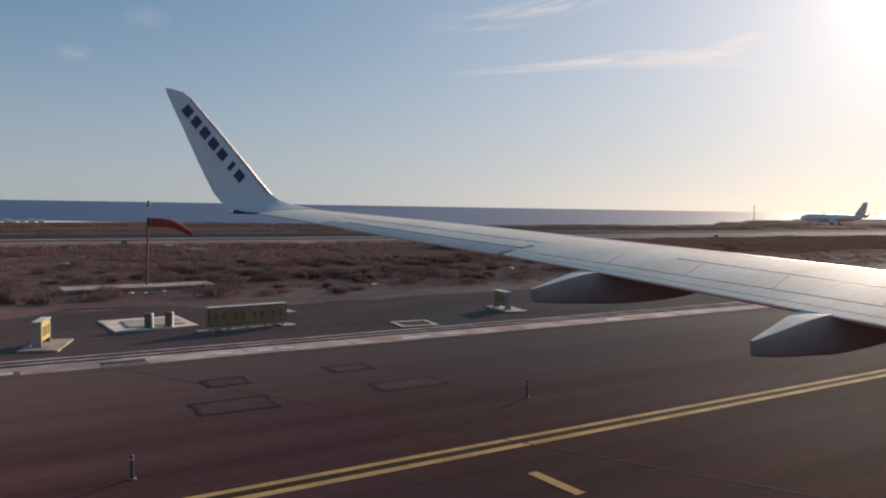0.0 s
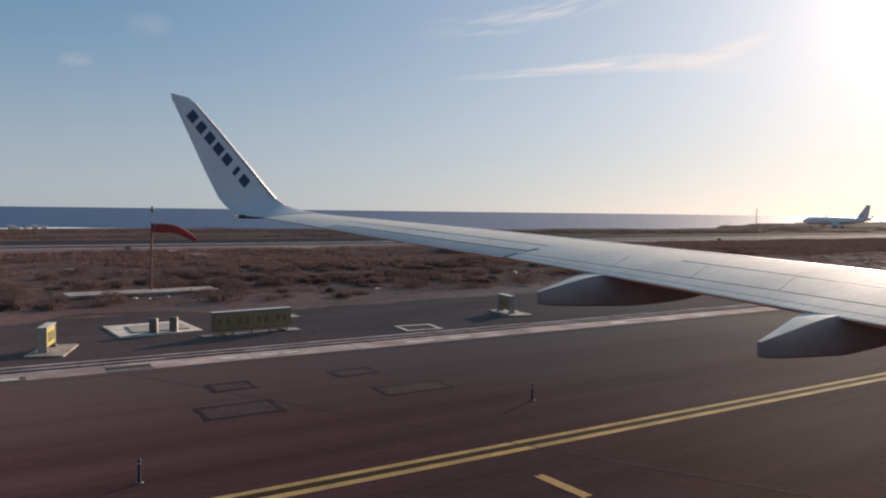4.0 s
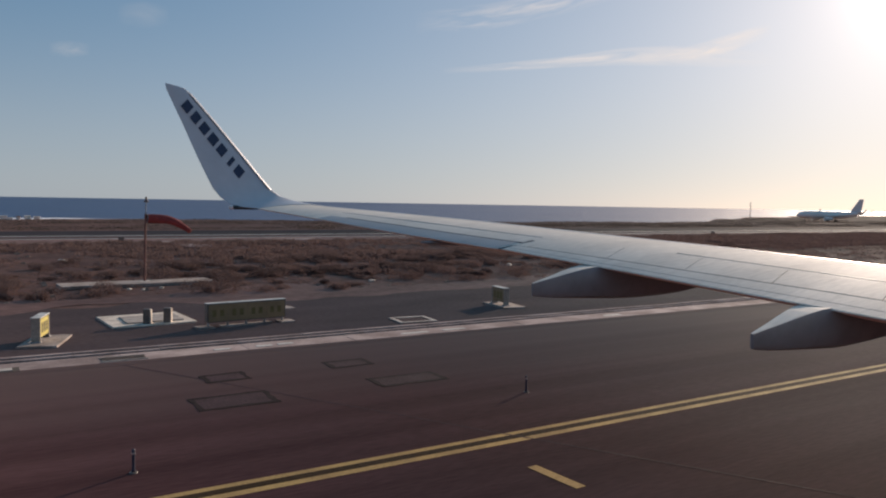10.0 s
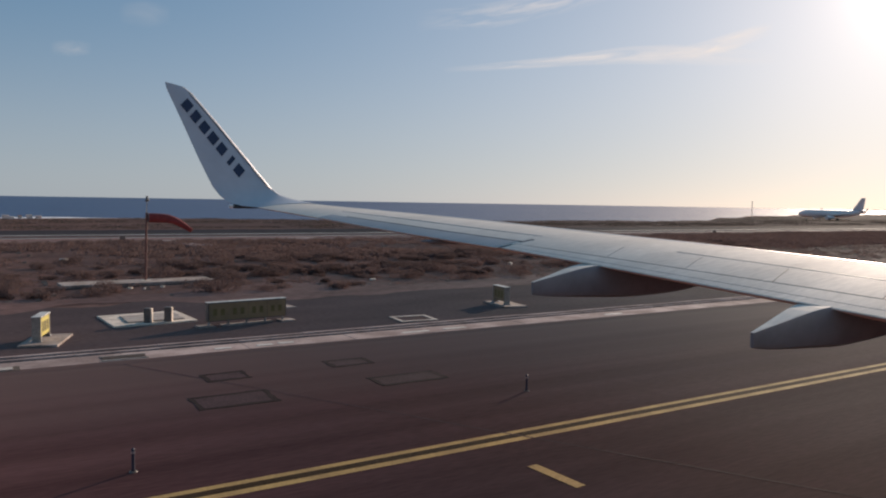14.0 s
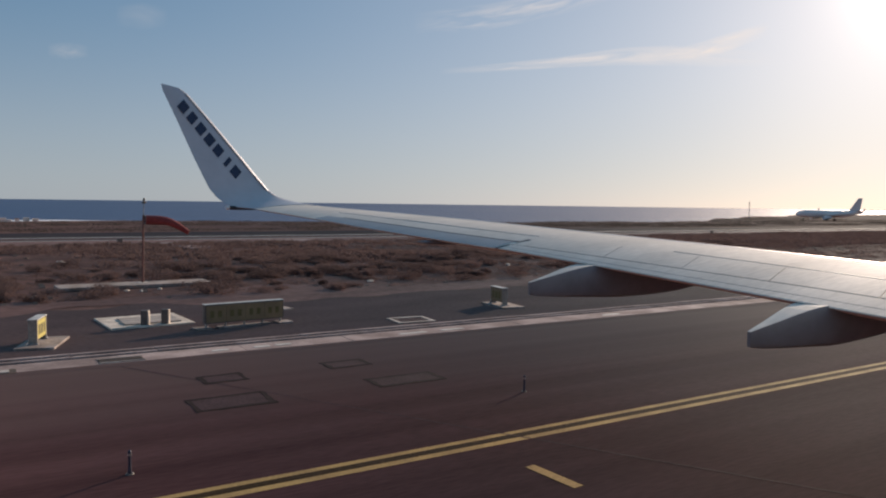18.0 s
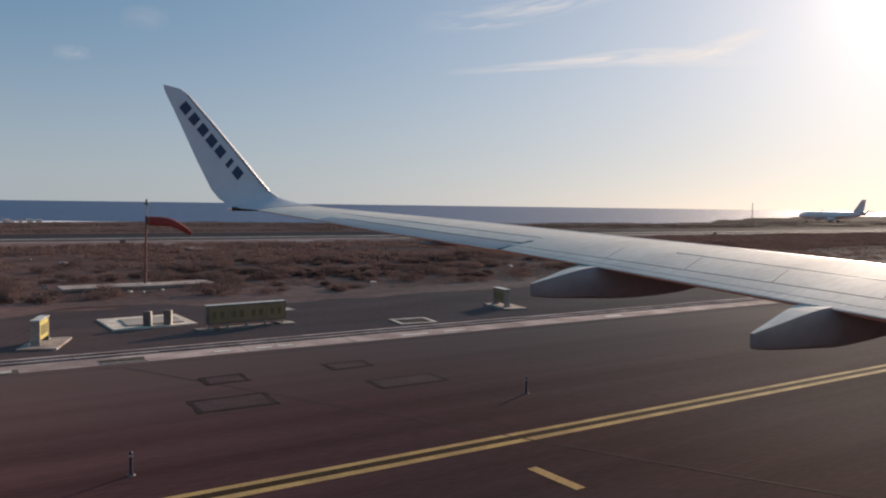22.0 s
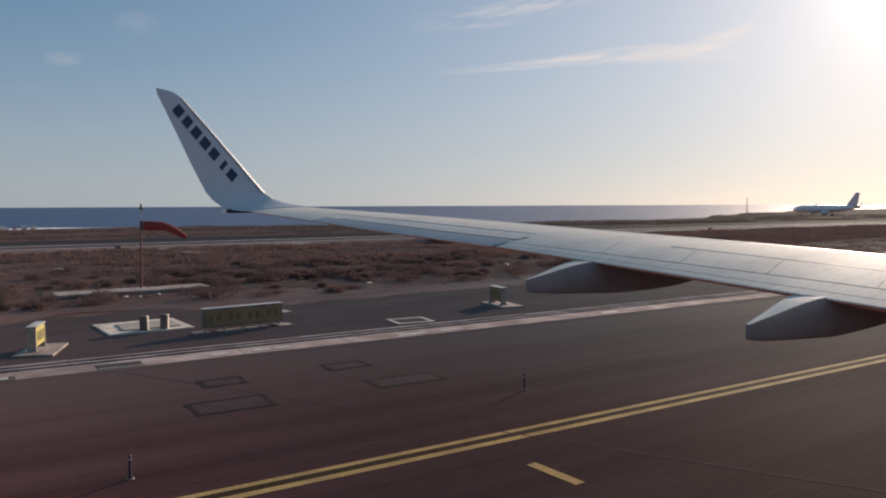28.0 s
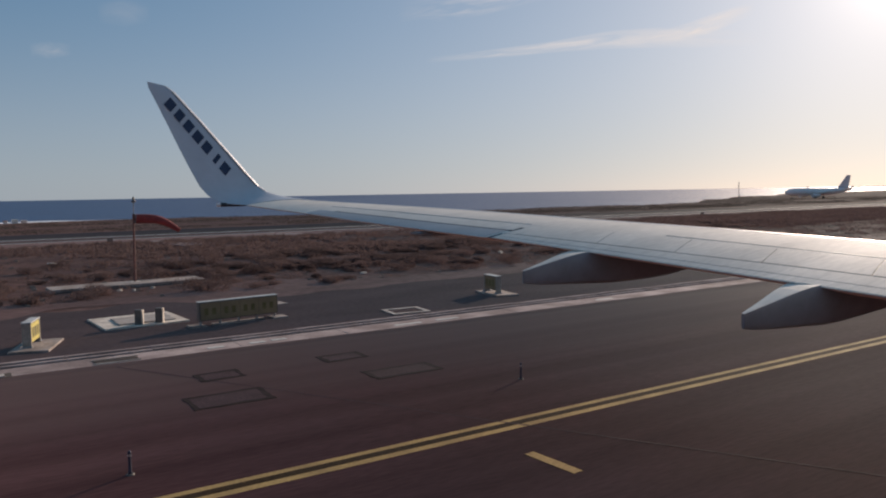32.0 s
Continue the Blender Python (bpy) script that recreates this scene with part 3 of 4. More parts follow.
    # flap track fairings: x, half width, top, bottom
    shapes = (
        (7.65, ((6.16, 0.02, 2.87, 2.71), (6.45, 0.06, 2.935, 2.67), (7.1, 0.165, 3.065, 2.63), (7.8, 0.19, 3.06, 2.60), (8.8, 0.19, 3.02, 2.63),
               (9.6, 0.13, 2.98, 2.74), (10.2, 0.03, 2.95, 2.88))),
        (4.78, ((6.72, 0.02, 2.615, 2.46), (7.0, 0.065, 2.68, 2.42), (7.68, 0.175, 2.825, 2.385), (8.2, 0.21, 2.82, 2.37), (9.2, 0.23, 2.78, 2.43),
               (10.4, 0.16, 2.72, 2.52), (11.2, 0.04, 2.68, 2.62))),
    )
    for y, marks in shapes:
        # a smooth run through the given stations
        stations = []
        for k in range(len(marks) - 1):
            four = [np.array(marks[min(max(k + d, 0), len(marks) - 1)]) for d in (-1, 0, 1, 2)]
            for step in range(4):
                v = step / 4
                stations.append(tuple(0.5 * (2 * four[1] + (four[2] - four[0]) * v + (2 * four[0] - 5 * four[1] + 4 * four[2] - four[3]) * v * v
                                             + (3 * four[1] - four[0] - 3 * four[2] + four[3]) * v ** 3)))
        stations.append(marks[-1])
        rings = []
        for x, w, top, low in stations:
            h = top - low
            ring = [(x, y + k * w, low + g * h) for k, g in ((-0.92, 1.0), (0.92, 1.0), (1.0, 0.94), (1.0, 0.5), (0.95, 0.28), (0.8, 0.1), (0.5, 0.02),
                                                             (0.0, 0.0), (-0.5, 0.02), (-0.8, 0.1), (-0.95, 0.28), (-1.0, 0.5), (-1.0, 0.94))]
            rings.append(ring)
        fairing = part("flap_track_fairing", loft(bmesh.new(), rings), M_FAIRING_SHADED, wing, "grey canoe-shaped fairing", smooth=True)
        fairing.data.set_sharp_from_angle(angle=radians(32))
        # pale plate along the top, so the lit face is set off by colour
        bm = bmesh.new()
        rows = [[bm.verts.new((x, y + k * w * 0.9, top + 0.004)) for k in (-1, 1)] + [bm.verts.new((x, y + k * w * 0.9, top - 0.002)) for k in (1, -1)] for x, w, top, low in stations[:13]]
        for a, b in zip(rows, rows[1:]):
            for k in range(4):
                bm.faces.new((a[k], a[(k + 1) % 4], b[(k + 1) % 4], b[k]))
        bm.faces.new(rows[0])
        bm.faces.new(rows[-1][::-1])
        part("fairing_lit_top", bm, M_WING, fairing, "pale plate for the lit top face")
    # small hinge bump under the aileron
    bm = bmesh.new()
    loft(bm, [[(x, 10.45 + w * math.cos(a), z + w * 0.7 * math.sin(a)) for a in np.linspace(0, 2 * math.pi, 8, endpoint=False)]
              for x, w, z in ((6.1, 0.015, 3.26), (6.3, 0.05, 3.25), (6.8, 0.06, 3.24), (7.2, 0.02, 3.26))])
    part("hinge_fairing", bm, M_FAIRING_SHADED, wing, smooth=True)


WINGLET = (  # trailing edge, leading edge, thickness
    ((4.96, 15.17, 3.722), (6.42, 15.17, 3.78), 0.13),
    ((4.72, 15.42, 3.745), (6.12, 15.42, 3.83), 0.12),
    ((4.50, 15.60, 3.81), (5.86, 15.60, 3.90), 0.11),
    ((4.34, 15.70, 3.94), (5.62, 15.72, 3.99), 0.10),
    ((4.22, 15.82, 4.12), (5.47, 15.83, 4.12), 0.095),
    ((4.09, 15.90, 4.42), (5.23, 15.91, 4.42), 0.085),
    ((3.97, 16.00, 4.72), (5.0, 16.00, 4.73), 0.075),
    ((3.67, 16.20, 5.51), (4.41, 16.20, 5.49), 0.055),
    ((3.41, 16.33, 6.14), (3.92, 16.33, 6.08), 0.04),
    ((3.39, 16.36, 6.27), (3.76, 16.36, 6.20), 0.02),
)


def build_winglet(plane):
    rings = []
    for k, (t, l, thick) in enumerate(WINGLET):
        t, l = Vector(t), Vector(l)
        a, b = WINGLET[max(k - 1, 0)], WINGLET[min(k + 1, len(WINGLET) - 1)]
        along = Vector(b[0]) + Vector(b[1]) - Vector(a[0]) - Vector(a[1])
        out = (l - t).cross(along).normalized()
        ring = []
        prof = ((0, 0.02), (0.2, 0.3), (0.45, 0.5), (0.7, 0.5), (0.88, 0.36), (0.97, 0.18), (1.0, 0))
        for u, w in prof:
            ring.append(t.lerp(l, u) + out * (w * thick))
        for u, w in prof[-2::-1]:
            ring.append(t.lerp(l, u) - out * (w * thick * 0.9))
        rings.append(ring)
    winglet = part("winglet", loft(bmesh.new(), rings), M_WINGLET, plane, "white upturned winglet with dark blue marking", smooth=True)
    winglet.data.set_sharp_from_angle(angle=radians(50))
    # bright leading edge band
    bm = bmesh.new()
    rows = []
    for (t, l, w) in WINGLET[3:]:
        t, l = Vector(t), Vector(l)
        fore = (l - t).normalized()
        rows.append([l + fore * 0.014, l - fore * 0.032 + Vector((0, -w * 0.36 - 0.008, 0)), l - fore * 0.032 + Vector((0, w * 0.30, 0))])
    loft(bm, rows)
    part("leading_edge_strip", bm, M_EDGE, winglet, "polished metal strip", smooth=False)
    # the marking: seven plain blocks in a row that runs down the inboard face
    top, foot = Vector((3.79, 0, 5.80)), Vector((4.765, 0, 4.483))
    run = (foot - top).normalized()
    rise = Vector((-run.z, 0, run.x))
    pitch = (foot - top).length / 6

    def face(x, z):
        """The point of the inboard face at that place along and up the winglet, and its height over the skin."""
        heights = [t[2] for t, l, w in WINGLET[4:]]
        i = max(k for k in range(len(heights) - 1) if heights[k] <= z)
        f = (z - heights[i]) / (heights[i + 1] - heights[i])
        (t0, l0, w0), (t1, l1, w1) = WINGLET[4 + i], WINGLET[5 + i]
        t, l, thick = Vector(t0).lerp(Vector(t1), f), Vector(l0).lerp(Vector(l1), f), w0 + (w1 - w0) * f
        return Vector((x, t.y - thick * 0.52 - 0.010, z))

    for i, wide in enumerate((0.78, 0.72, 0.78, 0.82, 0.78, 0.36, 0.78)):
        middle = top + run * (pitch * (i + (0.08 if i == 5 else 0)))
        bm = bmesh.new()
        corners = []
        for along, up in ((-1, -1), (1, -1), (1, 1), (-1, 1)):
            p = middle + run * (along * wide * pitch * 0.46 - up * 0.02) + rise * (up * 0.104 + 0.018)
            corners.append(face(p.x, p.z))
        front = [bm.verts.new(p) for p in corners]
        back = [bm.verts.new(p + Vector((0, 0.012, 0))) for p in corners]
        bm.faces.new(front)
        bm.faces.new(back[::-1])
        for k in range(4):
            bm.faces.new((front[k], back[k], back[(k + 1) % 4], front[(k + 1) % 4]))
        part("marking", bm, M_NAVY, winglet, "dark blue painted block")
    # dark seam behind the bright edge
    bm = bmesh.new()
    rows = []
    for t, l, w in WINGLET[4:9]:
        t, l = Vector(t), Vector(l)
        fore = (l - t).normalized()
        rows.append([l - fore * d + Vector((0, -w * 0.42 - k, 0)) for d, k in ((0.052, 0.010), (0.074, 0.012), (0.074, 0.006), (0.052, 0.004))])
    part("edge_seam", loft(bm, rows), M_SEAM, winglet, "fine dark seam")
    # rear position light housing at the foot
    bm = bmesh.new()
    loft(bm, [[(x, 15.5 + w * math.cos(a), z + h * math.sin(a)) for a in np.linspace(0, 2 * math.pi, 10, endpoint=False)]
              for x, w, h, z in ((4.52, 0.03, 0.035, 3.735), (4.60, 0.05, 0.045, 3.735), (4.9, 0.05, 0.035, 3.725), (5.2, 0.02, 0.015, 3.715))])
    part("position_light", bm, M_DARK_GLASS, winglet, "black housing of the rear position light", smooth=True)
    # white paint stands in for the glint on the lens
    bm = tube(bmesh.new(), (4.46, 15.49, 3.735), (4.53, 15.49, 3.735), 0.036, 0.046, 10)
    part("lens", bm, M_FUSELAGE, winglet, "lens with its bright glint in white paint")


def build_gear(plane):
    for y in (1.15, -4.6):
        bm = tube(bmesh.new(), (9.0, y, 0.5), (9.0, y, 2.6), 0.09, 0.12, 14)
        tube(bm, (9.0, y - 0.45, 0.55), (9.0, y + 0.45, 0.55), 0.06, 0.06, 12)
        leg = part("gear_leg", bm, M_STEEL, plane, "steel landing gear leg")
        for side in (-0.3, 0.3):
            bm = bmesh.new()
            loft(bm, [[(9.0 + r * math.cos(a), y + side + w, 0.556 + r * math.sin(a)) for a in np.linspace(0, 2 * math.pi, 28, endpoint=False)]
                      for w, r in ((-0.18, 0.36), (-0.17, 0.50), (-0.1, 0.555), (0.1, 0.555), (0.17, 0.50), (0.18, 0.36))])
            part("tyre", bm, M_TYRE, leg, "black rubber tyre", smooth=True)


def build_airliner():
    plane = thing("airliner", "white airliner with grey wing and upturned winglet on the taxiway", "aircraft", pose(9.0, -1.72, 0))
    build_fuselage(plane)
    build_wing(plane)
    build_winglet(plane)
    build_gear(plane)


build_airliner()


# ---- clouds ----
def far_point(az, el, far):
    return Vector((math.sin(radians(az)) * math.cos(radians(el)), math.cos(radians(az)) * math.cos(radians(el)), math.sin(radians(el)))) * far


def cloud_bank(label, spine, mat, far=4300.0):
    """A thin curved sheet of cloud along a spine of azimuth, height and half width in degrees."""
    n, across = 24, 6
    az = [p[0] for p in spine]
    verts, uvs = [], []
    for i in range(n + 1):
        a = az[0] + (az[-1] - az[0]) * i / n
        el, half = np.interp(a, az, [p[1] for p in spine]), np.interp(a, az, [p[2] for p in spine])
        for j in range(across + 1):
            verts.append(far_point(a, el + half * (2 * j / across - 1), far))
            uvs.append((i / n, j / across))
    w = across + 1
    faces = [(i * w + j, (i + 1) * w + j, (i + 1) * w + j + 1, i * w + j + 1) for i in range(n) for j in range(across)]
    ob = sheet("cloud", verts, faces, mat, smooth=True)
    layer = ob.data.uv_layers.new(name="UVMap")
    for poly in ob.data.polygons:
        for k in poly.loop_indices:
            layer.data[k].uv = uvs[ob.data.loops[k].vertex_index]
    return tagged(ob, label, "cloud", kind="structure")


cloud_bank("long thin white wisp of cirrus cloud", ((31.5, 9.85, 0.25), (40, 10.5, 0.4), (45, 10.85, 0.65), (48.2, 10.8, 0.75), (51.3, 10.6, 0.75), (55.5, 10.2, 0.5)),
           cloud_material("cirrus", 2.4, (2.2, 1.0, 1), (0.30, 0.72), 0.68))
cloud_bank("short bright hook of cirrus cloud", ((48.0, 10.75, 0.45), (50.5, 11.05, 0.6), (52.5, 11.55, 0.65), (55.0, 12.25, 0.5)),
           cloud_material("cirrus_hook", 2.2, (1.2, 1.0, 1), (0.26, 0.70), 0.85))
cloud_bank("faint broad veil of cirrus cloud", ((29.5, 13.2, 0.9), (35.0, 13.75, 0.95), (40.0, 14.6, 0.9), (46, 16.2, 1.0)),
           cloud_material("cirrus_veil", 2.6, (1.5, 1.2, 1), (0.4, 0.75), 0.5))
cloud_bank("faint round smudge of thin cloud", ((8.6, 12.5, 0.7), (10.3, 12.6, 0.95), (12.0, 12.7, 0.7)),
           cloud_material("smudge", 1.1, (1, 1, 1), (0.2, 0.9), 0.16))
cloud_bank("small faint puff of white cloud", ((4.4, 9.8, 0.45), (5.6, 9.9, 0.6), (6.9, 10.0, 0.4)),
           cloud_material("puff", 1.8, (1, 1, 1), (0.25, 0.85), 0.24))


# ---- the concrete edge of the taxiway ----
def build_edge_strip():
    strip = thing("concrete_edge_strip", "weathered pale concrete strip along the taxiway edge", "edge strip", kind="structure")
    kerb = thing("kerb", "low narrow concrete kerb lines beside the drainage channel", "kerb", kind="structure")
    slab_mesh, stone_mesh = None, None
    rng = random.Random(5)
    x = -30.0
    while x < 150:
        length = 3.0
        if slab_mesh is None:
            ob = part("slab", box(bmesh.new(), 0.006, length - 0.006, 0, 1.02, -0.1, 0, 0.008), M_CONCRETE, strip)
            slab_mesh = ob.data
        else:
            ob = new("slab", slab_mesh)
            ob.parent = strip
        ob.location = (x, 18.86 + rng.uniform(-0.012, 0.012), 0.022 + rng.uniform(-0.004, 0.004))
        x += length
    for y, w in ((20.02, 0.13), (20.42, 0.16)):
        x = -30.0
        while x < 150:
            length = 2.0
            if stone_mesh is None:
                ob = part("kerb_stone", box(bmesh.new(), 0.006, length - 0.006, 0, 0.14, -0.08, 0, 0.012), M_CONCRETE, kerb)
                stone_mesh = ob.data
            else:
                ob = new("kerb_stone", stone_mesh)
                ob.parent = kerb
            ob.location = (x, y + rng.uniform(-0.008, 0.008), 0.045 + rng.uniform(-0.006, 0.006))
            ob.scale = (1, w / 0.14, 1)
            x += length
    # the far run, as plain ribbons
    strip_sheet("concrete_edge_strip_far", "weathered pale concrete strip along the taxiway edge", "edge strip", M_CONCRETE, 150, 420, lambda x: 18.86, lambda x: 19.88, 0.02, 30)
    strip_sheet("kerb_far", "low narrow concrete kerb line", "kerb", M_CONCRETE, 150, 420, lambda x: 20.42, lambda x: 20.58, 0.04, 30)


def build_strip_details():
    # pale painted dashes on the strip
    for x, y, w in ((5.4, 19.36, 0.42), (6.5, 19.34, 0.42), (7.1, 19.38, 0.42), (11.1, 19.3, 0.9), (12.5, 19.32, 0.8), (19.2, 19.35, 0.8), (31.0, 19.4, 1.2)):
        ob = part("edge_dash", box(bmesh.new(), -w / 2, w / 2, -0.09, 0.09, 0, 0.006, 0.002), M_WHITE_PAINT)
        ob.location = (x, y, 0.024)
        tagged(ob, "worn whitish painted dash on the concrete strip", "road marking", "dashes on the strip")
    # drain cover with a bar grate in the strip
    grate = thing("drain_grate", "rusty dark metal drain grate set in the concrete strip", "drain grate", pose(3.0, 19.3, 0.02))
    part("pit", box(bmesh.new(), -0.5, 0.5, -0.22, 0.22, 0.0, 0.008, 0.002, grate.matrix_basis), M_SLOT, grate, "dark dirty pit")
    for y in (-0.235, 0.235):
        part("grate_frame", box(bmesh.new(), -0.53, 0.53, y - 0.02, y + 0.02, 0.0, 0.022, 0.004, grate.matrix_basis), M_PALE, grate, "pale worn rim")
    for i in range(21):
        x = -0.46 + i * 0.046
        part("bar", box(bmesh.new(), x - 0.012, x + 0.012, -0.205, 0.205, 0.008, 0.016, 0.002, grate.matrix_basis), M_RUST, grate)
    # two long lids in a sunk frame
    pit = thing("cable_pit", "pair of worn yellowish lids in a concrete frame", "cable pit", pose(-0.1, 19.1, 0.02))
    part("pit_frame", box(bmesh.new(), -0.9, 0.9, -0.26, 0.26, 0.0, 0.01, 0.004, pit.matrix_basis), M_SLOT, pit)
    for x in (-0.42, 0.42):
        part("lid", box(bmesh.new(), x - 0.34, x + 0.34, -0.14, 0.14, 0.01, 0.03, 0.006, pit.matrix_basis), M_PALE, pit, "pale yellowish lid")


def build_sunk_cover():
    """A square cover framed by pale concrete at the kerb."""
    at = pose(12.3, 21.55, 0.01, 0, 0, -6)
    cover = thing("cable_pit", "square sunk cover in a pale concrete frame beside the kerb", "cable pit", at)
    part("lid", box(bmesh.new(), -0.52, 0.52, -0.42, 0.42, 0.0, 0.012, 0.003, at), M_PATCH, cover, "dull brown lid")
    for x0, x1, y0, y1 in ((-0.66, 0.66, -0.56, -0.42), (-0.66, 0.66, 0.42, 0.56), (-0.66, -0.52, -0.42, 0.42), (0.52, 0.66, -0.42, 0.42)):
        part("frame", box(bmesh.new(), x0, x1, y0, y1, 0.0, 0.028, 0.006, at), M_PALE, cover, "pale concrete rim")


def ragged_seam(x0, x1, y0, y1):
    """A poured bitumen seam with wavering edges."""
    bm = bmesh.new()
    lengthwise = x1 - x0 > y1 - y0
    rings = []
    for i in range(15):
        u = i / 14
        if lengthwise:
            x = x0 + (x1 - x0) * u
            a, b = (y + 0.045 * noise.noise((x * 3.1, y * 5, k)) for k, y in ((1, y0), (2, y1)))
            rings.append([(x, a, -0.02), (x, b, -0.02), (x, b, 0.009), (x, a, 0.009)])
        else:
            y = y0 + (y1 - y0) * u
            a, b = (x + 0.06 * noise.noise((x * 5, y * 3.1, k)) for k, x in ((3, x0), (4, x1)))
            rings.append([(a, y, -0.02), (b, y, -0.02), (b, y, 0.009), (a, y, 0.009)])
    return loft(bm, rings)


def build_patches():
    """Saw-cut and sealed squares in the asphalt."""
    for x0, x1, y0, y1 in ((3.45, 5.0, 13.85, 14.83), (4.13, 5.1, 15.95, 16.7), (7.05, 8.13, 16.05, 16.78), (7.25, 8.9, 13.92, 14.75)):
        patch = thing("asphalt_patch", "squared asphalt patch framed by dark bitumen seams", "asphalt patch", pose((x0 + x1) / 2, (y0 + y1) / 2, 0), "asphalt patches")
        w = 0.10
        part("fill", box(bmesh.new(), x0 + w, x1 - w, y0 + w, y1 - w, -0.02, 0.006), M_PATCH, patch)
        for a, b, c, d in ((x0, x1, y0, y0 + w), (x0, x1, y1 - w, y1), (x0, x0 + w, y0 + w, y1 - w), (x1 - w, x1, y0 + w, y1 - w)):
            part("seam", ragged_seam(a, b, c, d), M_TAR, patch, "dark bitumen seam")
    # long construction joints across the taxiway
    for x, lean in ((6.5, 0.55),):
        verts, faces = [], []
        for i in range(31):
            y = -6 + i * 0.82
            wob = 0.04 * noise.noise((y * 0.9, x, 0))
            verts += [(x + lean * (12 - y) + wob, y, 0.005), (x + lean * (12 - y) + 0.05 + wob, y, 0.005)]
        faces = [(2 * i, 2 * i + 1, 2 * i + 3, 2 * i + 2) for i in range(30)]
        tagged(sheet("asphalt_joint", verts, faces, M_PATCH), "thin sealed joint across the asphalt", "joint", kind="structure")
    dash = part("taxiway_dash", box(bmesh.new(), -0.09, 0.09, -0.5, 0.5, 0, 0.004), M_YELLOW)
    dash.matrix_basis = pose(7.03, 8.1, 0.003, 0, 0, 4)
    tagged(dash, "short yellow painted dash on the taxiway", "road marking")


build_edge_strip()
build_strip_details()
build_sunk_cover()
build_patches()


# ---- things along the taxiway ----
def build_edge_marker():
    """A slim blue taxiway edge marker on a small round foot."""
    post = thing("edge_marker", "slim dark blue edge marker post on a pale foot", "marker post", pose(0, 0, 0), "taxiway edge markers")
    bm = bmesh.new()
    loft(bm, [[(r * math.cos(a), r * math.sin(a), z) for a in np.linspace(0, 2 * math.pi, 12, endpoint=False)]
              for z, r in ((0.02, 0.030), (0.05, 0.024), (0.26, 0.022), (0.30, 0.026), (0.335, 0.024), (0.35, 0.010))])
    part("stem", bm, M_BLUE, post, smooth=True)
    part("foot", tube(bmesh.new(), (0, 0, 0), (0, 0, 0.018), 0.06, 0.05, 14), M_SIGN_BODY, post, "round grey foot")
    bm = bmesh.new()
    loft(bm, [[(r * math.cos(a), r * math.sin(a), z) for a in np.linspace(0, 2 * math.pi, 12, endpoint=False)] for z, r in ((0.27, 0.0275), (0.30, 0.0275))])
    part("reflector_band", bm, M_STEEL, post, "grey band")
    return post


marker = build_edge_marker()
marker.matrix_basis = pose(9.69, 12.17, 0)
for x, y in ((1.86, 11.17),):
    copy_thing(marker, pose(x, y, 0, 0, 0, 40))


def build_guidance_sign(m, label, face_paint):
    """A squat two-sided box sign between two pale posts; local x is its thickness, y its width."""
    sign = thing("guidance_sign", label, "airfield sign", m, "guidance signs")
    at = sign.matrix_basis
    part("housing", box(bmesh.new(), -0.09, 0.09, -0.43, 0.43, 0.11, 0.635, 0.012, at), M_SIGN_BODY, sign, "dark sheet-metal housing")
    part("cap", box(bmesh.new(), -0.125, 0.125, -0.49, 0.49, 0.64, 0.665, 0.008, at), M_SIGN_CAP, sign, "pale top cap")
    for side in (-1, 1):
        x = side * 0.092
        face = part("face", box(bmesh.new(), min(x, x + side * 0.01), max(x, x + side * 0.01), -0.41, 0.41, 0.13, 0.61, 0.003, at), face_paint, sign, "yellow panel")
        x = side * 0.104
        for y, w in ((-0.24, 0.09), (0.0, 0.13), (0.25, 0.09)):
            part("bar", box(bmesh.new(), min(x, x + side * 0.004), max(x, x + side * 0.004), y - w * 0.8, y + w * 0.8, 0.24, 0.50, 0, at), M_SIGN_BLACK, face, "black bar")
    for y in (-0.46, 0.46):
        post = part("post", box(bmesh.new(), -0.11, 0.11, y - 0.028, y + 0.028, 0.03, 0.64, 0.008, at), M_POST, sign, "dull aluminium end post")
        part("base_flange", box(bmesh.new(), -0.13, 0.13, y - 0.07, y + 0.07, 0.0, 0.03, 0.006, at), M_STEEL, post, "grey steel flange")
        for x in (-0.1, 0.1):
            part("bolt", tube(bmesh.new(), at @ Vector((x, y + 0.045, 0.03)), at @ Vector((x, y + 0.045, 0.05)), 0.014, 0.012, 6), M_STEEL, post)
    return sign


def build_footing(m, x, y, z=0.06, label="pale worn concrete footing slab beside the taxiway"):
    bm = box(bmesh.new(), -x / 2, x / 2, -y / 2, y / 2, -0.05, z, 0.02)
    for v in bm.verts:
        v.co.x += 0.05 * noise.noise((v.co.x * 2, v.co.y * 2, 1))
        v.co.y += 0.05 * noise.noise((v.co.x * 2, v.co.y * 2, 9))
    ob = part("footing_slab", bm, M_SLAB)
    ob.matrix_basis = m
    return tagged(ob, label, "concrete slab", "footing slabs")


for x, y, turn, label in ((17.1, 23.2, -8, "squat box sign with yellow faces in a dark housing"),
                          (1.45, 22.6, -17, "squat box sign with a bright yellow sunlit face")):
    build_footing(pose(x + 0.1, y - 0.1, 0, 0, 0, turn), 0.95, 1.75)
    build_guidance_sign(pose(x, y, 0.06, 0, 0, turn), label, M_SIGN_YELLOW_SUNLIT if x < 10 else M_SIGN_YELLOW_SHADED)


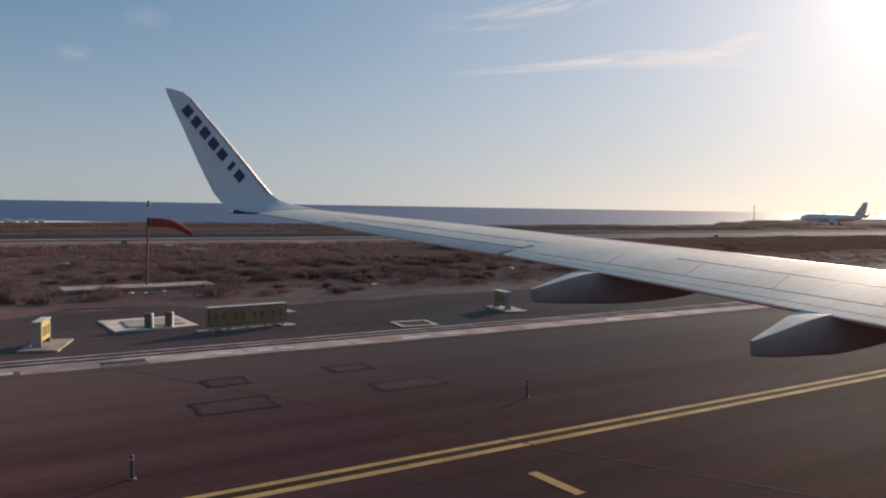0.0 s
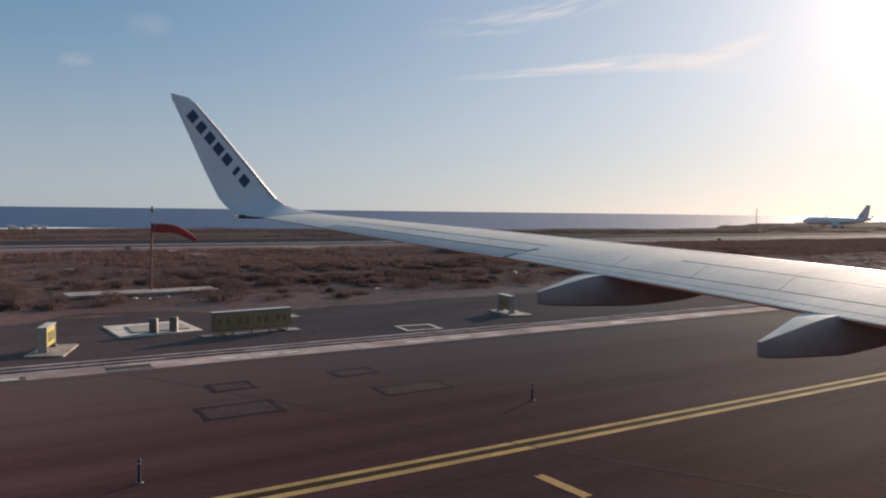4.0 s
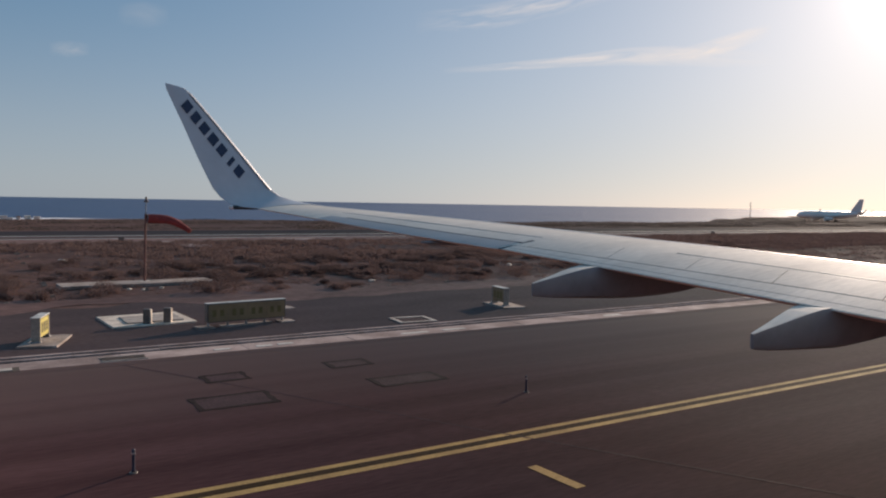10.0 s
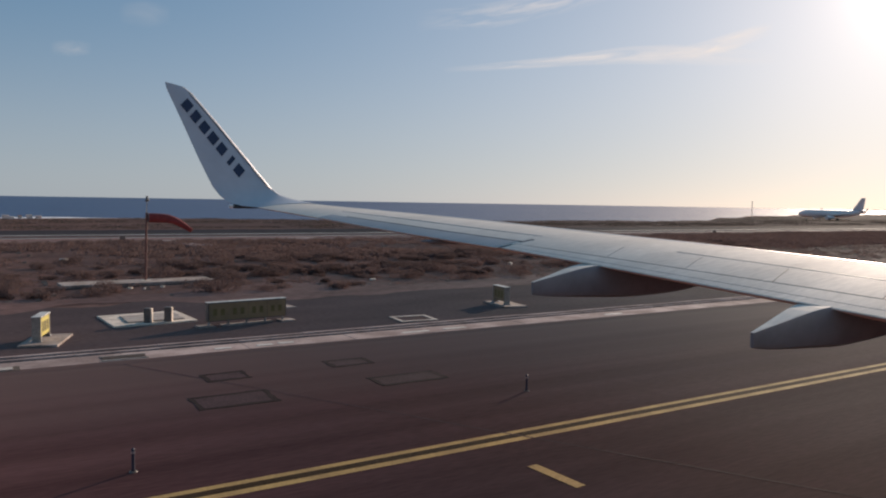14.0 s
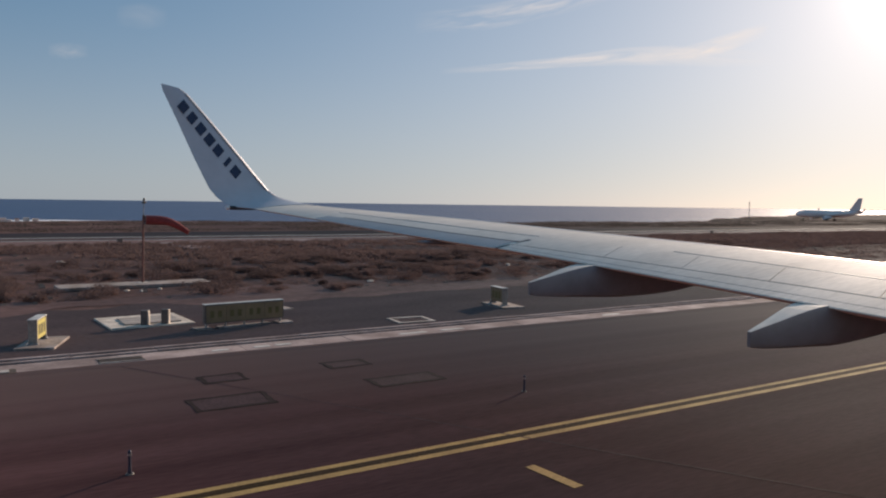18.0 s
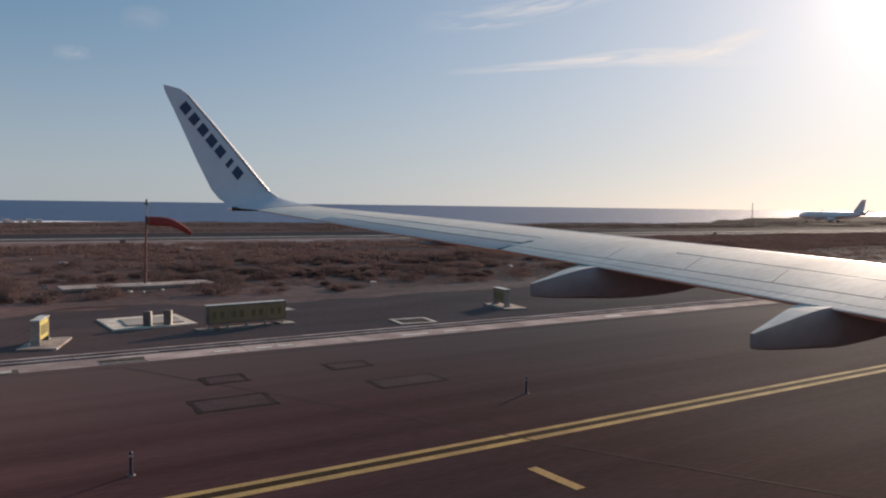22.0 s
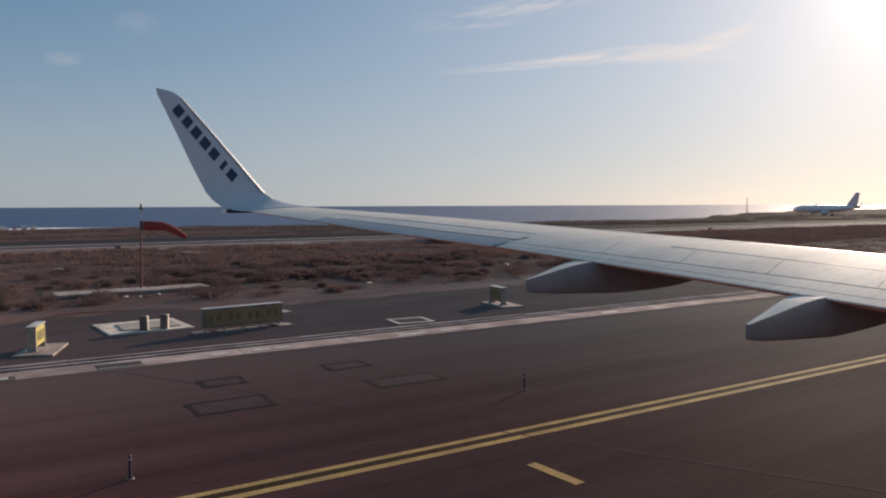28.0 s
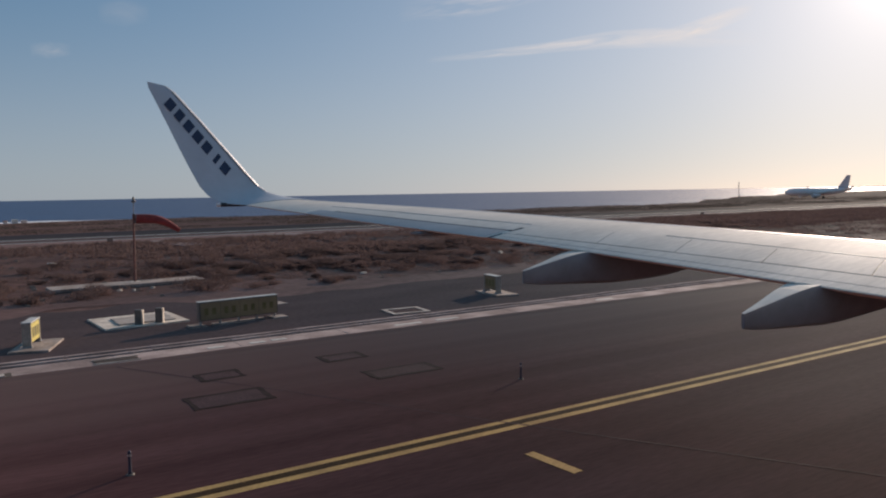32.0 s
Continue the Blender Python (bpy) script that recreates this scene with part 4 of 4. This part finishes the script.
def build_long_sign():
    sign = thing("long_guidance_sign", "long low yellow taxiway sign with dark symbols on short legs", "airfield sign", pose(7.15, 23.0, 0.05, 0, 0, 5))
    at = sign.matrix_basis
    part("housing", box(bmesh.new(), -1.27, 1.27, -0.12, 0.12, 0.12, 0.69, 0.012, at), M_SIGN_BODY, sign)
    part("cap", box(bmesh.new(), -1.28, 1.28, -0.10, 0.13, 0.69, 0.705, 0.005, at), M_SIGN_CAP, sign, "pale top cap")
    for i in range(4):
        x = -0.93 + i * 0.62
        face = part("panel", box(bmesh.new(), x - 0.305, x + 0.305, -0.135, -0.124, 0.15, 0.66, 0.002, at), M_SIGN_YELLOW_SHADED, sign, "yellow panel")
        for k in range(2):
            bx = x - 0.12 + k * 0.24
            part("bar", box(bmesh.new(), bx - 0.07, bx + 0.05, -0.140, -0.136, 0.30, 0.50, 0, at), M_SIGN_BLACK, face, "dark bar")
    for i in range(5):
        x = -1.2 + i * 0.6
        part("leg", tube(bmesh.new(), at @ Vector((x, 0, 0)), at @ Vector((x, 0, 0.13)), 0.04, 0.035, 10), M_STEEL, sign)


build_long_sign()
build_footing(pose(5.85, 22.9, 0, 0, 0, 5), 0.5, 0.5, 0.05)
build_footing(pose(7.15, 23.0, 0, 0, 0, 5), 1.7, 0.26, 0.05)
build_footing(pose(8.45, 23.1, 0, 0, 0, 5), 0.5, 0.5, 0.05)
build_footing(pose(8.6, 26.0, 0, 0, 0, 6), 2.4, 0.7, 0.03, "flat pale concrete slab sunk in the shoulder")


def build_stub_pad():
    """A concrete pad with two stubs."""
    pad = thing("concrete_pad", "light concrete pad with two short dark posts", "concrete pad", pose(4.6, 25.2, 0))
    at = pad.matrix_basis
    part("pad", box(bmesh.new(), -1.25, 1.25, -1.2, 1.2, -0.04, 0.05, 0.02, at @ pose(0, 0, 0, 0, 0, 4)), M_BLEACHED, pad)
    for x in (-0.15, 0.45):
        turned = at @ pose(x, -0.95, 0, 0, 0, -24)
        part("stub", box(bmesh.new(), -0.10, 0.10, -0.10, 0.10, 0.05, 0.50, 0.02, turned), M_SIGN_BODY, pad, "short dark post")
        # the stub's sunlit side, put on as a pale plate against the dark post
        part("sunlit_side", box(bmesh.new(), 0.103, 0.135, -0.09, 0.09, 0.05, 0.49, 0.006, turned), M_BLEACHED, pad, "pale plate for the sunlit side")
    for x0, x1, y0, y1 in ((-0.75, 0.95, -0.8, -0.12), (-0.70, 1.0, -0.06, 0.6)):
        part("cover_slab", box(bmesh.new(), x0, x1, y0, y1, 0.052, 0.085, 0.012, at @ pose(0, 0, 0, 0, 0, 4)), M_PALE, pad, "paler cover slab")


build_stub_pad()


def build_windsock():
    bx, by = 6.42, 35.5
    ground = land_height(bx, by)
    sock = thing("windsock", "drooping faded red windsock on a thin reddish pole", "windsock", pose(bx, by, ground))
    part("pole", tube(bmesh.new(), (bx, by, ground), (bx + 0.06, by, 3.2), 0.055, 0.045, 12), M_SOCK_POLE, sock, "thin reddish brown pole")
    part("mast_tip", tube(bmesh.new(), (bx + 0.06, by, 3.2), (bx + 0.09, by, 3.78), 0.022, 0.018, 8), M_STEEL, sock, "thin grey rod")
    lamp = bmesh.new()
    loft(lamp, [[(bx + 0.09 + r * math.cos(a), by + r * math.sin(a), z) for a in np.linspace(0, 2 * math.pi, 10, endpoint=False)]
                for z, r in ((3.70, 0.03), (3.73, 0.10), (3.77, 0.10), (3.79, 0.05), (3.92, 0.05), (3.96, 0.02))])
    part("obstruction_lamp", lamp, M_SIGN_BODY, sock, "small dark lamp at the top", smooth=True)
    part("base_plate", box(bmesh.new(), bx - 0.22, bx + 0.22, by - 0.22, by + 0.22, ground, ground + 0.16, 0.02), M_BLEACHED, sock, "pale concrete block")
    # the sleeve: nearly level at first, then sagging to its narrow end; x, z and radius along it
    spine = ((0.0, 3.00, 0.20), (0.25, 2.985, 0.205), (0.55, 2.965, 0.20), (0.85, 2.93, 0.19), (1.1, 2.86, 0.175), (1.35, 2.75, 0.155), (1.6, 2.60, 0.13), (1.88, 2.40, 0.10))
    rings = []
    for i, (u, z, r) in enumerate(spine):
        p, q = spine[max(i - 1, 0)], spine[min(i + 1, len(spine) - 1)]
        fall = math.atan2(p[1] - q[1], q[0] - p[0])
        ring = []
        for k in range(18):
            a = 2 * math.pi * k / 18
            fold = 1 + 0.07 * math.sin(3 * a + i * 0.9)
            up = r * fold * math.sin(a)
            ring.append((bx + 0.13 + u + up * math.sin(fall), by + r * fold * 0.75 * math.cos(a), z + up * math.cos(fall)))
        rings.append(ring)
    part("sleeve", loft(bmesh.new(), rings, caps=False), M_RED, sock, "faded red cloth sleeve", smooth=True)
    for at, radius, name in ((0, 0.205, "hoop"), (1.88, 0.10, "end_hem")):
        ring = bmesh.new()
        z = 3.0 if at == 0 else 2.40
        for k in range(14):
            a, b = 2 * math.pi * k / 14, 2 * math.pi * (k + 1) / 14
            lean = 0.0 if at == 0 else 0.6
            ends = [(bx + 0.13 + at + radius * math.sin(c) * math.sin(lean), by + radius * 0.75 * math.cos(c), z + radius * math.sin(c) * math.cos(lean)) for c in (a, b)]
            tube(ring, ends[0], ends[1], 0.012, 0.012, 6)
        part(name, ring, M_STEEL if at == 0 else M_SOCK_HEM, sock, "steel hoop" if at == 0 else "pale orange hem")


build_windsock()
build_footing(pose(6.1, 35.35, 0.08, 0, 0, 2), 6.3, 1.5, 0.10, "wide low weathered concrete pad round the windsock")


def build_rubble(x, y, size, seed):
    """A broken lump of pale concrete lying in the scrub."""
    bm = bmesh.new()
    bmesh.ops.create_icosphere(bm, subdivisions=2, radius=1)
    for v in bm.verts:
        k = 1 + 0.45 * noise.noise((v.co.x * 1.7 + seed, v.co.y * 1.7, v.co.z * 1.7))
        v.co = Vector((v.co.x * size * k, v.co.y * size * 0.6 * k, max(-0.25, min(0.32, v.co.z * 0.5 * k)) * size))
    ob = part("rubble", bm, M_BLEACHED)
    ob.matrix_basis = pose(x, y, land_height(x, y) + size * 0.12, 0, 0, seed * 40)
    tagged(ob, "pale lump of broken concrete among dry scrub", "rubble", "lumps of rubble")


for k, (x, y, size) in enumerate(((5.5, 33.9, 0.14), (6.05, 33.7, 0.11), (6.85, 34.0, 0.13), (4.3, 48.6, 0.2), (16.6, 33.2, 0.2), (28.4, 37.7, 0.28), (11.3, 37.4, 0.22))):
    build_rubble(x, y, size, k + 1)


# ---- the runway side ----
def build_marker_box(x, y):
    ob = thing("marker_box", "small dark runway marker box on a short leg", "marker box", pose(x, y, 0), "runway marker boxes")
    part("cabinet", box(bmesh.new(), x - 0.22, x + 0.22, y - 0.15, y + 0.15, 0.10, 0.48, 0.03), M_SIGN_BODY, ob)
    part("leg", tube(bmesh.new(), (x, y, 0), (x, y, 0.14), 0.06, 0.06, 8), M_STEEL, ob)


build_marker_box(10.9, 70.9)
build_marker_box(90.9, 71.9)
ob = part("concrete_apron", box(bmesh.new(), -1.1, 1.1, -4.0, 4.0, -0.02, 0.05, 0.01), M_CONCRETE)
ob.matrix_basis = pose(15.2, 65.0, 0.1, 0, 0, 4)
tagged(ob, "pale grey concrete strip leading to the runway", "concrete slab")
ob = part("concrete_apron", box(bmesh.new(), -2.6, 2.6, -0.7, 0.7, -0.02, 0.05, 0.01), M_CONCRETE)
ob.matrix_basis = pose(27.0, 72.2, 0.01)
tagged(ob, "pale grey concrete slab beside the runway", "concrete slab")


def build_mast():
    x, y = 276.0, 200.0
    z = land_height(x, y)
    mast = thing("radio_mast", "thin grey lattice radio mast on the headland", "mast", pose(x, y, z))
    for dx, dy in ((-0.3, -0.3), (0.3, -0.3), (0, 0.35)):
        part("rail", tube(bmesh.new(), (x + dx, y + dy, z - 0.3), (x + dx * 0.2, y + dy * 0.2, z + 7.2), 0.06, 0.04, 6), M_STEEL, mast)
    for k in range(7):
        h = 0.6 + k
        part("brace", tube(bmesh.new(), (x - 0.3 + 0.03 * k, y - 0.25, z + h), (x + 0.3 - 0.03 * k, y - 0.25, z + h + 0.8), 0.035, 0.035, 5), M_STEEL, mast)


build_mast()


def build_shore():
    """Foam along the beach and the low white houses behind it."""
    for x0, x1 in ((-90, 38),):
        xs = np.arange(x0, x1, 2.0)
        verts = []
        for x in xs:
            y = coast(x) + 50 + 5 * noise.noise((x * 0.03, 8, 0))
            w = 15 * (0.6 + noise.noise((x * 0.05, 4, 0))) * min(1, (x - x0) / 20 + 0.05, (x1 - x) / 20 + 0.05)
            verts += [(x, y, -1.36), (x, y + max(w, 0.4), -1.36)]
        tagged(sheet("surf", verts, [(2 * i, 2 * i + 1, 2 * i + 3, 2 * i + 2) for i in range(len(xs) - 1)], M_FOAM),
               "thin white line of breaking surf", "surf", kind="stuff")
    strip_sheet("ground_spit", "low bar of pale sand in front of the surf", "beach", M_VERGE, -90, 60, lambda x: coast(x) + 41, lambda x: coast(x) + 49.5, -1.34, 2)
    rng = random.Random(11)
    for i in range(9):
        x = -2.0 + i * 1.75 + rng.uniform(-0.5, 0.5)
        y = coast(x) + 46 + rng.uniform(-2.5, 2.5)
        w, d, h = rng.uniform(0.7, 1.6), 1.8, rng.uniform(0.25, 0.75)
        house = thing("beach_hut", "small flat-roofed whitewashed hut at the shore", "hut", pose(x, y, -1.4), "shore huts")
        part("wall", box(bmesh.new(), x - w / 2, x + w / 2, y - d / 2, y + d / 2, -1.6, h - 1.2, 0.05), M_LIME, house)
        part("roof", box(bmesh.new(), x - w / 2 - 0.1, x + w / 2 + 0.1, y - d / 2 - 0.1, y + d / 2 + 0.1, h - 1.2, h - 1.08, 0.03), M_ROOF if i % 3 == 0 else M_LIME, house, "flat roof")


build_shore()


def build_far_airliner():
    """The other airliner, far across the field."""
    at = pose(299, 179, -1.11, 0, 0, 158) @ Matrix.Scale(0.80, 4)
    jet = thing("airliner", "distant white airliner with a tall fin", "aircraft", at)
    r = 1.9
    rings = []
    for x, k, z in ((19, 0.05, 3.2), (18.3, 0.45, 3.25), (16.5, 0.85, 3.4), (14, 1, 3.5), (-8, 1, 3.5), (-14, 0.7, 4.0), (-19, 0.15, 4.7)):
        rings.append([at @ Vector((x, r * k * math.cos(a), z + r * k * math.sin(a))) for a in np.linspace(0, 2 * math.pi, 20, endpoint=False)])
    part("fuselage", loft(bmesh.new(), rings), M_FUSELAGE, jet, smooth=True)

    def slab(name, pts, thick, axis, mat):
        bm = bmesh.new()
        off = Vector(axis) * thick / 2
        loft(bm, [[at @ (Vector(p) - off) for p in pts], [at @ (Vector(p) + off) for p in pts]])
        return part(name, bm, mat, jet)

    slab("fin", ((-11.5, 0, 5.2), (-16.8, 0, 11.8), (-19, 0, 11.8), (-17.8, 0, 5.0)), 0.3, (0, 1, 0), M_WINGLET)
    for s in (-1, 1):
        slab("wing", ((4, s * 1.5, 2.6), (-4.5, s * 16.5, 4.0), (-6, s * 16.5, 4.0), (-3.2, s * 1.5, 2.6)), 0.35, (0, 0, 1), M_WING)
        slab("tailplane", ((-14.5, s * 0.6, 5.0), (-18.6, s * 6.8, 5.6), (-20, s * 6.8, 5.6), (-18.6, s * 0.6, 5.0)), 0.2, (0, 0, 1), M_WING)
        slab("winglet", ((-4.6, s * 16.5, 4.0), (-6.6, s * 17, 6.4), (-7.3, s * 17, 6.4), (-6, s * 16.5, 4.0)), 0.1, (0, 1, 0), M_WINGLET)
        c = Vector((4.4, s * 4.9, 1.6))
        part("engine", tube(bmesh.new(), at @ (c + Vector((2.2, 0, 0))), at @ (c - Vector((2.0, 0, 0))), 0.8, 0.52, 18), M_FUSELAGE, jet, smooth=False)
        part("main_wheel", tube(bmesh.new(), at @ Vector((-1, s * 2.6, 0.55)), at @ Vector((-1, s * 3.2, 0.55)), 0.44, 0.44, 16), M_TYRE, jet)
        part("gear_leg", tube(bmesh.new(), at @ Vector((-1, s * 2.9, 0.5)), at @ Vector((-1, s * 2.9, 2.6)), 0.1, 0.12, 8), M_STEEL, jet)
    part("nose_wheel", tube(bmesh.new(), at @ Vector((14.5, -0.25, 0.35)), at @ Vector((14.5, 0.25, 0.35)), 0.28, 0.28, 14), M_TYRE, jet)
    part("gear_leg", tube(bmesh.new(), at @ Vector((14.5, 0, 0.3)), at @ Vector((14.5, 0, 2.4)), 0.08, 0.1, 8), M_STEEL, jet)


build_far_airliner()


# ---- scrub ----
def shrub_mesh(seed, leaves, size, height, leaf):
    """Many small leaf blades and twigs in an uneven, gappy mound."""
    rng = random.Random(seed)
    verts, faces = [], []
    lobes = [(rng.uniform(-0.6, 0.6) * size, rng.uniform(-0.6, 0.6) * size, rng.uniform(0.3, 0.62) * height, rng.uniform(0.35, 0.6) * size) for _ in range(8)]
    for _ in range(leaves):
        lx, ly, lz, lr = rng.choice(lobes)
        d = Vector((rng.gauss(0, 1), rng.gauss(0, 1), rng.gauss(0.15, 0.8))).normalized() * lr * rng.uniform(0.35, 1.0) ** 0.5
        p = Vector((lx + d.x, ly + d.y, max(0.02, lz + d.z * height / size * 0.9)))
        a = Vector((rng.gauss(0, 1), rng.gauss(0, 1), rng.gauss(0.4, 0.8))).normalized() * leaf * rng.uniform(0.6, 1.5)
        b = a.cross(Vector((rng.gauss(0, 1), rng.gauss(0, 1), rng.gauss(0, 1)))).normalized() * leaf * rng.uniform(0.2, 0.4)
        k = len(verts)
        verts += [p - a - b * 0.3, p + b, p + a, p - b]
        faces.append((k, k + 1, k + 2, k + 3))
    for _ in range(14):
        a = rng.uniform(0, 2 * math.pi)
        tip = Vector((math.cos(a) * size * rng.uniform(0.3, 0.9), math.sin(a) * size * rng.uniform(0.3, 0.9), height * rng.uniform(0.5, 1.1)))
        side = Vector((-math.sin(a), math.cos(a), 0)) * 0.012
        k = len(verts)
        verts += [Vector((0, 0, -0.03)) - side, Vector((0, 0, -0.03)) + side, tip]
        faces.append((k, k + 1, k + 2))
    mesh = bpy.data.meshes.new("shrub")
    mesh.from_pydata([tuple(v) for v in verts], [], faces)
    mesh.materials.append(M_SHRUB)
    return mesh


def thicket(x, y):
    """How dense the scrub stands."""
    return noise.noise((x * 0.045, y * 0.11, 1.7)) + 0.6 * noise.noise((x * 0.16, y * 0.2, 6.1))


def build_scrub():
    rng = random.Random(3)
    kinds = [shrub_mesh(40 + i, 1300, (0.55, 0.8, 1.0, 0.7, 0.45)[i], (0.34, 0.48, 0.6, 0.30, 0.38)[i], 0.042) for i in range(5)]
    made = 0
    while made < 295:
        y = 30.5 + 17 * rng.random()
        x = rng.uniform(-2, 0.72 * y) if made < 235 else rng.uniform(0.72 * y, 8 + y * 1.2)
        if thicket(x, y) + rng.uniform(-0.6, 0.6) < -0.05 + (0.25 if y < 31 else 0) or abs(x - 6.1) < 3.3 and 34.5 < y < 36.4:
            continue
        ob = new("shrub", kinds[made % 5])
        k = rng.uniform(0.5, 1.2) * (1.25 if rng.random() < 0.12 else 1)
        ob.matrix_basis = Matrix.LocRotScale((x, y, land_height(x, y) - 0.02), Euler((0, 0, rng.uniform(0, 6.28))), (k, k, k * rng.uniform(0.7, 1.1)))
        tagged(ob, ("low dry brown desert shrub on bare soil", "spreading grey brown dry shrub")[made % 2], "shrub", "dry shrubs")
        made += 1
    # farther scrub, too many to count
    verts, faces = [], []

    def clump(x, y, z, size, height, blades):
        for _ in range(blades):
            a, r = rng.uniform(0, 6.28), size * math.sqrt(rng.random())
            p = Vector((x + r * math.cos(a), y + r * math.sin(a), z + height * rng.uniform(0.05, 0.8) * (1 - 0.6 * (r / size) ** 2)))
            u = Vector((rng.gauss(0, 1), rng.gauss(0, 1), rng.gauss(0, 0.6))).normalized() * size * 0.12
            v = Vector((rng.gauss(0, 0.8), rng.gauss(0, 0.8), 1)).normalized() * height * rng.uniform(0.12, 0.28)
            k = len(verts)
            verts.extend((tuple(p - u), tuple(p + u * 0.3 - v * 0.3), tuple(p + u), tuple(p + v)))
            faces.append((k, k + 1, k + 2, k + 3))

    count = 0
    while count < 7600:
        near = count % 4 == 0
        y = 30.5 + 22 * rng.random() if near else rng.uniform(44, 69)
        x = rng.uniform(-4, 10 + y * 1.9) if near else rng.uniform(-12, 14 + y * 1.9)
        if thicket(x, y) + rng.uniform(-0.7, 0.7) < -min(0.45, max(0, (x - 25) / 70)) or near and (y < 33 and rng.random() < 0.6 or abs(x - 6.1) < 3.2 and abs(y - 35.45) < 0.85):
            continue
        if near:
            clump(x, y, land_height(x, y), rng.uniform(0.16, 0.5) + max(0, x - 50) * 0.01, rng.uniform(0.07, 0.24), 48)
        else:
            clump(x, y, land_height(x, y), rng.uniform(0.3, 0.9), rng.uniform(0.15, 0.40), 80)
        count += 1
    far = sheet("scrub", verts, faces, M_SHRUB)
    tagged(far, "dense patches of low dry brown scrub", "scrub", kind="stuff")
    verts, faces = [], []
    count = 0
    while count < 4600:
        x = rng.uniform(-30, 360)
        y = rng.uniform(98, coast(x) + 1)
        if thicket(x * 0.5, y * 0.7) < -0.45 and y < coast(x) - 25:
            continue
        clump(x, y, land_height(x, y), rng.uniform(0.8, 2.4), rng.uniform(0.08, 0.26) * (0.6 if y > coast(x) - 14 else 1.0), 24)
        count += 1
    far = sheet("shore_scrub", verts, faces, M_FAR_SHRUB)
    tagged(far, "dark low scrub along the shore", "scrub", kind="stuff")
    # stones
    verts, faces = [], []
    for _ in range(420):
        y = 31 + 38 * rng.random() ** 1.6
        x = rng.uniform(-5, 12 + y * 1.5)
        s = rng.uniform(0.03, 0.13) * (1 + y / 60)
        z = land_height(x, y)
        k = len(verts)
        for dx, dy, dz in ((-1, -0.7, -0.2), (0.8, -1, -0.2), (1, 0.8, -0.2), (-0.7, 1, -0.2), (-0.5, -0.4, 0.4), (0.4, -0.4, 0.5), (0.4, 0.4, 0.45), (-0.4, 0.5, 0.4)):
            verts.append((x + s * dx * rng.uniform(0.8, 1.2), y + s * dy * rng.uniform(0.8, 1.2), z + s * dz))
        faces.extend(((k, k + 1, k + 5, k + 4), (k + 1, k + 2, k + 6, k + 5), (k + 2, k + 3, k + 7, k + 6), (k + 3, k, k + 4, k + 7), (k + 4, k + 5, k + 6, k + 7)))
    tagged(sheet("stones", verts, faces, M_STONE), "scattered small pale stones in the scrub", "stones", kind="stuff")


build_scrub()
